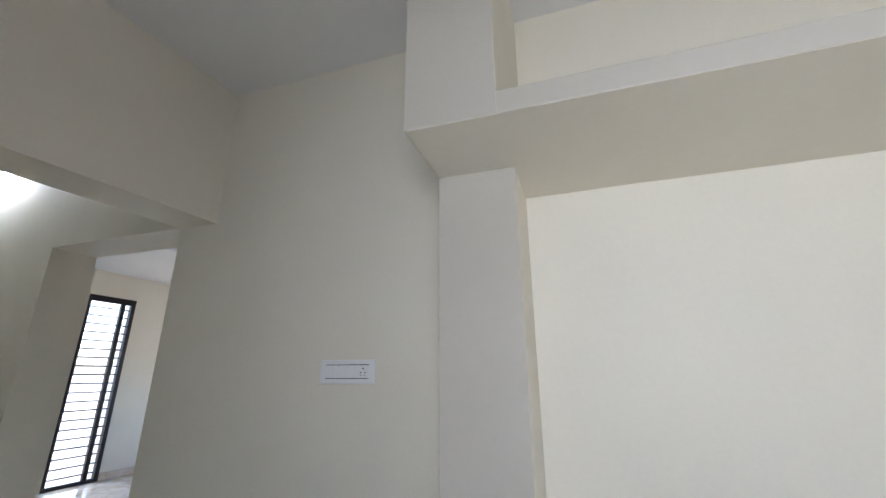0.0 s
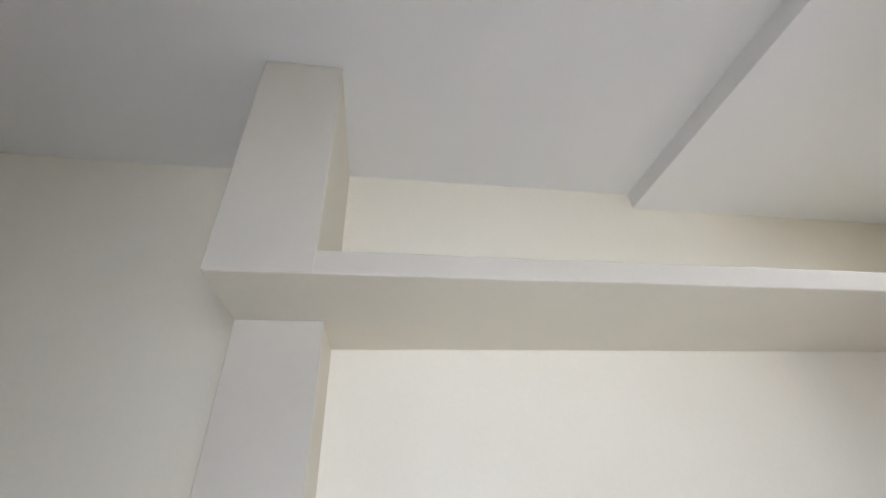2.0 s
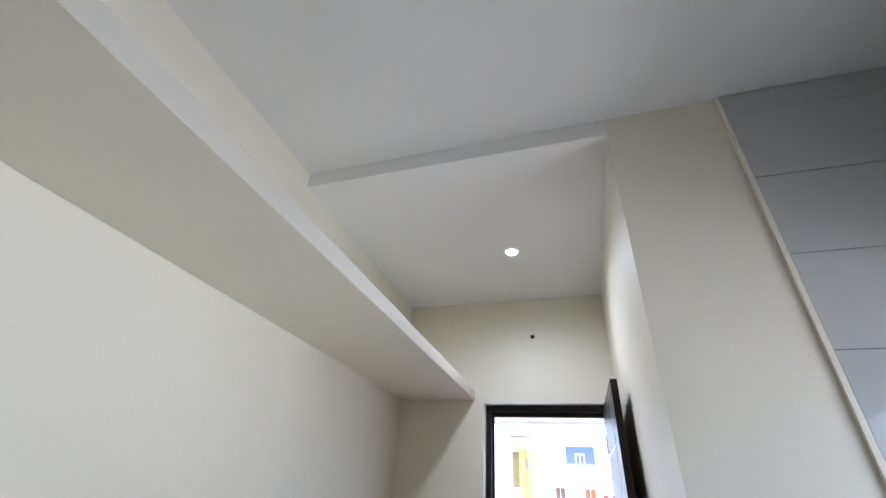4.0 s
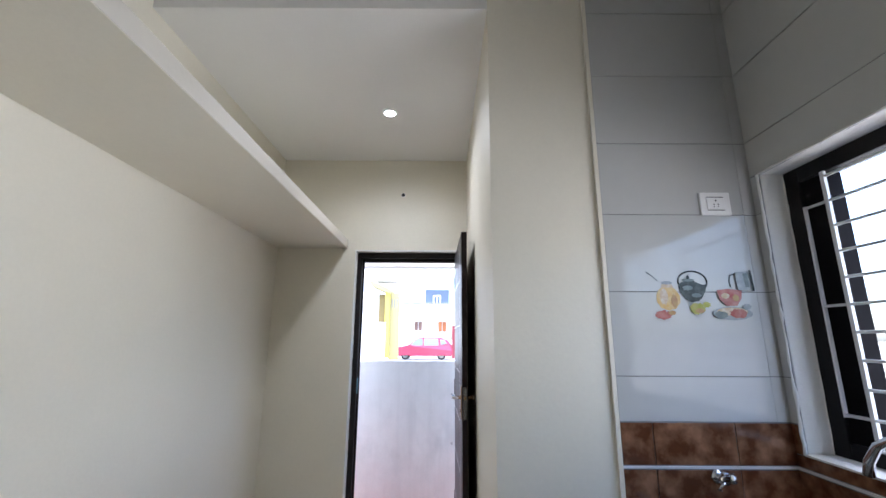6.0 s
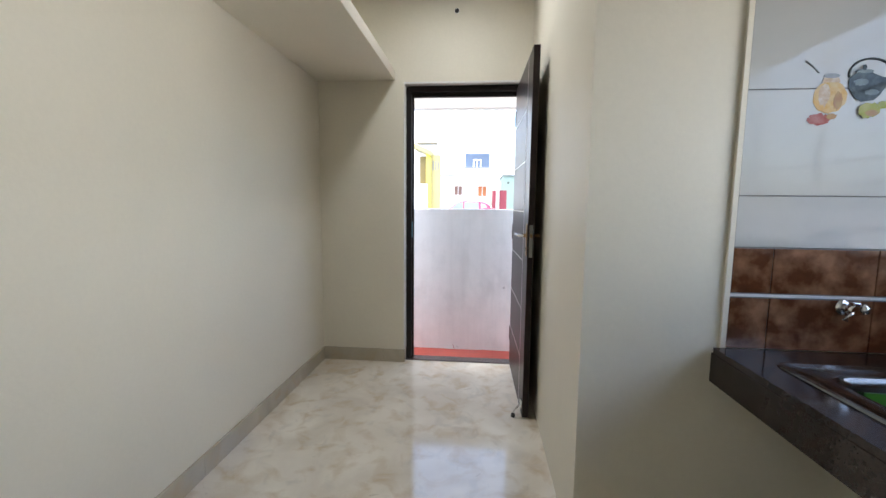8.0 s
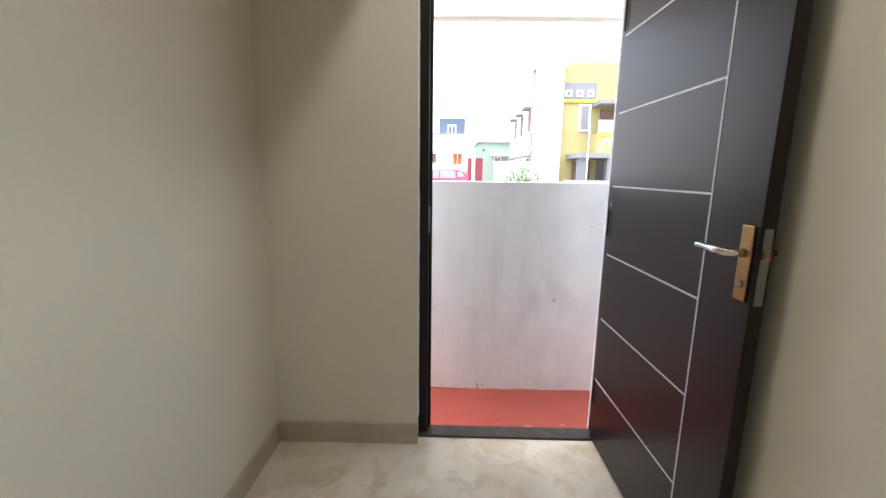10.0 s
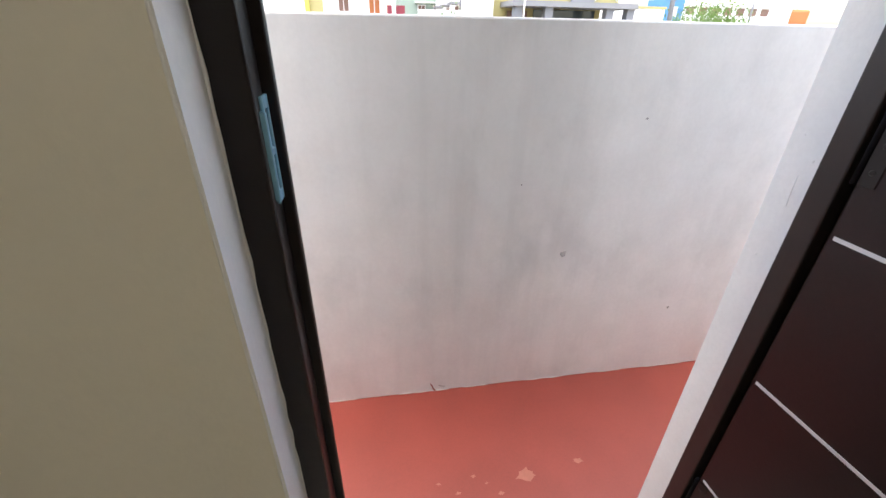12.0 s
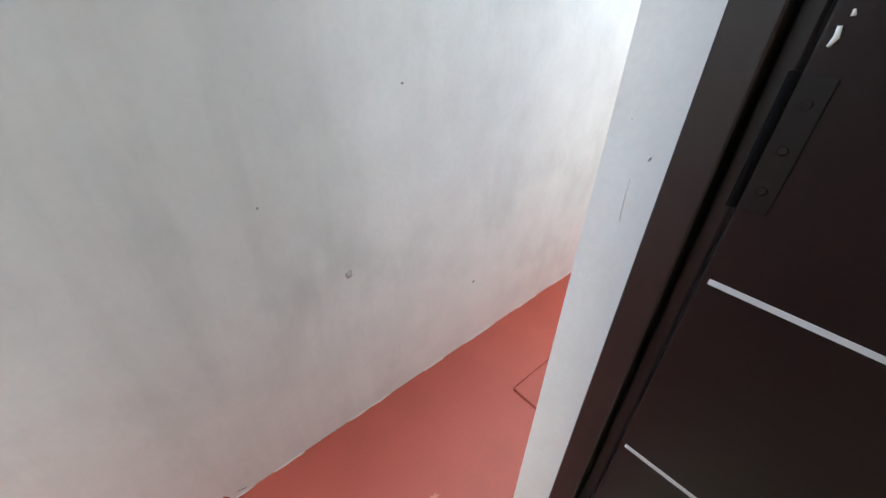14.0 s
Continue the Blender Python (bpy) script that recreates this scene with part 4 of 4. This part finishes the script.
def car():
    o = thing("parked_car", "red hatchback parked on the plot", "car")
    prof = [(-2.1, 0.25), (-2.12, 0.62), (-1.95, 0.82), (-1.1, 0.98), (-0.55, 1.42), (-0.1, 1.53), (1.1, 1.52), (1.65, 1.35), (1.95, 0.95), (2.0, 0.6), (1.95, 0.25)]
    bm = bmesh.new()
    rows = [[bm.verts.new((x, yy * (0.88 if z > 1.1 else 1.0), z)) for x, z in prof] for yy in (-0.82, 0.82)]
    for k in range(len(prof)):
        n = (k + 1) % len(prof)
        bm.faces.new((rows[0][k], rows[0][n], rows[1][n], rows[1][k]))
    bm.faces.new(rows[0][::-1])
    bm.faces.new(rows[1])
    bmesh.ops.recalc_face_normals(bm, faces=bm.faces)
    bmesh.ops.bevel(bm, geom=list(bm.edges), offset=0.05, segments=2, affect="EDGES")
    part("body", bm, CARRED, o)
    for pts in ([(-1.02, 0.96), (-0.52, 1.40), (-0.10, 1.46), (-0.10, 0.96)], [(-0.03, 0.96), (-0.03, 1.46), (0.98, 1.45), (1.02, 0.96)], [(1.15, 1.02), (1.12, 1.4), (1.45, 1.32), (1.6, 1.08)]):
        bm = bmesh.new()
        bm.faces.new([bm.verts.new((x, -0.80 + 0.02 * (z - 1.0) - 0.02, z)) for x, z in pts])
        ext = bmesh.ops.extrude_face_region(bm, geom=list(bm.faces))
        bmesh.ops.translate(bm, vec=(0, 0.15, 0), verts=[v for v in ext["geom"] if isinstance(v, bmesh.types.BMVert)])
        bmesh.ops.recalc_face_normals(bm, faces=bm.faces)
        part("side_window", bm, CARGLASS, o)
    for x in (-1.3, 1.2):
        for yy in (-0.8, 0.62):
            w = part("wheel", bm_lathe([(0.2, 0), (0.3, 0.0), (0.31, 0.04), (0.31, 0.16), (0.3, 0.2), (0.2, 0.2)], (x, yy, 0.31), "y", 24), RUBBER, o)
            part("rim", bm_lathe([(0.2, -0.01), (0.12, 0.01), (0.05, -0.01)], (x, yy, 0.31), "y", 20), STEEL, w)
    part("headlight", bm_box(-2.13, -0.78, 0.66, -1.95, -0.5, 0.8, bevel=0.03), PLASTIC, o)
    part("tail_light", bm_box(1.88, -0.8, 0.85, 1.99, -0.62, 1.05, bevel=0.03), MAROON, o)
    o.matrix_world = pose(-0.55, 26.5, G0 + 0.36)
    return o


car()
tagged(part("car_pad", bm_box(-3.2, 25, G0, 2.6, 28, G0 + 0.36), GROUND), "raised dusty strip under the car", "ground strip", kind="structure")
nb = thing("neighbour_house", "white neighbour wall outside the kitchen window", "house")
part("wall", bm_box(5.6, -4.9, G0, 6.2, 0.5, 2.7), WHITE_P, nb)

# ---- small marks ----
rs = thing("reveal_scratches", "raised paint drips on the white door reveal", "wall marks")
for y0, z0, y1, z1, r in ((0.100, 0.955, 0.097, 0.90, 0.0012), (0.085, 0.985, 0.086, 0.98, 0.002), (0.118, 1.02, 0.116, 1.017, 0.002), (0.11, 0.80, 0.112, 0.796, 0.002)):
    part("drip", bm_tube([(0.855, y0, z0), (0.855, (y0 + y1) / 2 + 0.001, (z0 + z1) / 2), (0.855, y1, z1)], [r * 0.6, r, r * 0.5], 6), EDGE, rs)
SMUDGE = mat("pale_smudge", (0.60, 0.60, 0.59), 0.8, spread=0.2, scale=60)
SCUFF = mat("grey_scuff", (0.50, 0.51, 0.50), 0.8, spread=0.3, scale=60)
cr = thing("parapet_marks", "small scuffs, pits and a crack on the parapet", "wall marks")
for x, z, s in ((0.81, 0.45, 0.012), (-0.142, 0.292, 0.008), (-0.118, 0.300, 0.005), (-0.10, 0.315, 0.009), (-0.127, 0.279, 0.004), (1.32, 0.16, 0.006), (1.01, 0.923, 0.004), (0.62, 0.72, 0.003)):
    bm = bm_lathe([(s * 0.6, -0.0003), (s, 0)], (x, PY - 0.0002, z), "y", 9)
    for v in bm.verts:
        v.co.x += s * 0.6 * noise.noise(v.co * 90)
        v.co.z += s * 0.6 * noise.noise(v.co * 90 + Vector((3, 1, 2)))
    part("scuff", bm, SMUDGE if s > 0.0095 else SCUFF, cr)
part("crack", bm_tube([(0.325, PY - 0.0005, RZ + 0.045), (0.333, PY - 0.0005, RZ + 0.03), (0.336, PY - 0.0005, RZ + 0.015), (0.345, PY - 0.0005, RZ + 0.004)], [0.0015, 0.003, 0.003, 0.004], 6), REDFLOOR, cr, "red crack at the foot")
part("chip", bm_tube([(0.36, PY - 0.0005, RZ + 0.03), (0.385, PY - 0.0005, RZ + 0.02)], 0.0015, 5), mat("grey_chip", (0.3, 0.28, 0.27), 0.8), cr)
foot = thing("whitewash_edge", "uneven whitewash bead along the parapet foot", "paint edge")
rnd = random.Random(9)
for k0 in range(9):
    x0 = -0.35 + 0.28 * k0 + rnd.uniform(-0.04, 0.04)
    run = rnd.uniform(0.10, 0.24)
    part("bead", bm_tube([(x0 + run * k / 7, PY - 0.0005, RZ + 0.002 + 0.003 * rnd.random()) for k in range(8)], [0.0008] + [rnd.uniform(0.0012, 0.0028) for _ in range(6)] + [0.0008], 6), EDGE, foot)
SMEAR = mat("cement_smear", (0.50, 0.18, 0.13), 0.7, spread=0.1, scale=30)
sm = thing("floor_smears", "pale cement smears on the red balcony floor", "floor marks")
rnd = random.Random(4)
for k0, (x, yy, s) in enumerate(((0.60, 0.34, 0.05), (0.80, 0.36, 0.022), (0.42, 0.36, 0.012), (0.36, 0.31, 0.014), (0.30, 0.35, 0.01), (0.5, 0.29, 0.012), (0.46, 0.33, 0.008))):
    bm = bmesh.new()
    n = 14
    bm.faces.new([bm.verts.new((x + s * (0.35 + 0.65 * rnd.random()) * math.cos(2 * math.pi * k / n), yy + 0.6 * s * (0.35 + 0.65 * rnd.random()) * math.sin(2 * math.pi * k / n), RZ + 0.0008)) for k in range(n)])
    part("smear", bm, SMEAR, sm)

# ---- tiles of the kitchen walls ----
ROWS = [(0.772, 0.940, 1), (0.954, 1.099, 1), (1.101, 1.262, 0), (1.262, 1.581, 0), (1.581, 1.899, 0), (1.899, 2.217, 0), (2.217, 2.544, 0), (2.544, 2.872, 0), (2.872, ZH, 0)]
TX = 1.372
grout_f = part("grout", bm_box(TX, BY - 0.008, ZT, RX, BY, ZH), GROUT, wall_block)
part("tile_edge", bm_box(TX - 0.016, BY - 0.012, ZT + 0.001, TX, BY, ZH), CREAM, wall_block, "cream painted tile edge")
part("listello", bm_box(TX, BY - 0.0125, 0.9425, RX, BY - 0.007, 0.9515, bevel=0.001), GRILL, wall_block, "white border strip")
grout_r = part("grout", bm_boxes((RX - 0.008, -4.5, ZT, RX, BY, WZ0 - 0.004), (RX - 0.008, -4.5, WZ1, RX, BY, ZH), (RX - 0.008, WY1 + 0.003, WZ0 - 0.004, RX, BY, WZ1), (RX - 0.008, -4.5, WZ0 - 0.004, RX, WY0, WZ1)), GROUT, wall_right)
part("listello", bm_box(RX - 0.0125, -4.5, 0.9425, RX - 0.007, BY - 0.0125, 0.9515, bevel=0.001), GRILL, wall_right, "white border strip")
J = 0.0016
for z0, z1, brown in ROWS:
    xs = [TX, 1.492, 1.795, RX] if brown else [TX, 1.955, RX]
    for x0, x1 in zip(xs, xs[1:]):
        part("tile", bm_box(x0 + (J if brown else 0.0006), BY - 0.012, z0 + J, x1 - (J if brown else 0.0006), BY - 0.006, z1 - J, bevel=0.0008), BROWN if brown else TILE, wall_block)
    step = 0.30 if brown else 0.61
    y1 = BY - 0.0125
    while y1 > -4.4:
        y0 = y1 - step
        spans = [(z0, z1)]
        if y0 < WY1 and y1 > WY0:
            spans = []
            if z0 < WZ0 - 0.004:
                spans.append((z0, min(z1, WZ0 - 0.004)))
            if z1 > WZ1:
                spans.append((max(z0, WZ1 + 0.002), z1))
            if y1 > WY1 and not (z1 <= WZ0 or z0 >= WZ1):
                part("tile", bm_box(RX - 0.012, WY1 + 0.004, max(z0, WZ0 - 0.004) + J, RX - 0.006, y1 - 0.0006, min(z1, WZ1) - J, bevel=0.0008), BROWN if brown else TILE, wall_right)
        for a0, a1 in spans:
            if a1 - a0 > 0.01:
                part("tile", bm_box(RX - 0.012, y0 + (J if brown else 0.0006), a0 + J, RX - 0.006, y1 - (J if brown else 0.0006), a1 - J, bevel=0.0008), BROWN if brown else TILE, wall_right)
        y1 = y0
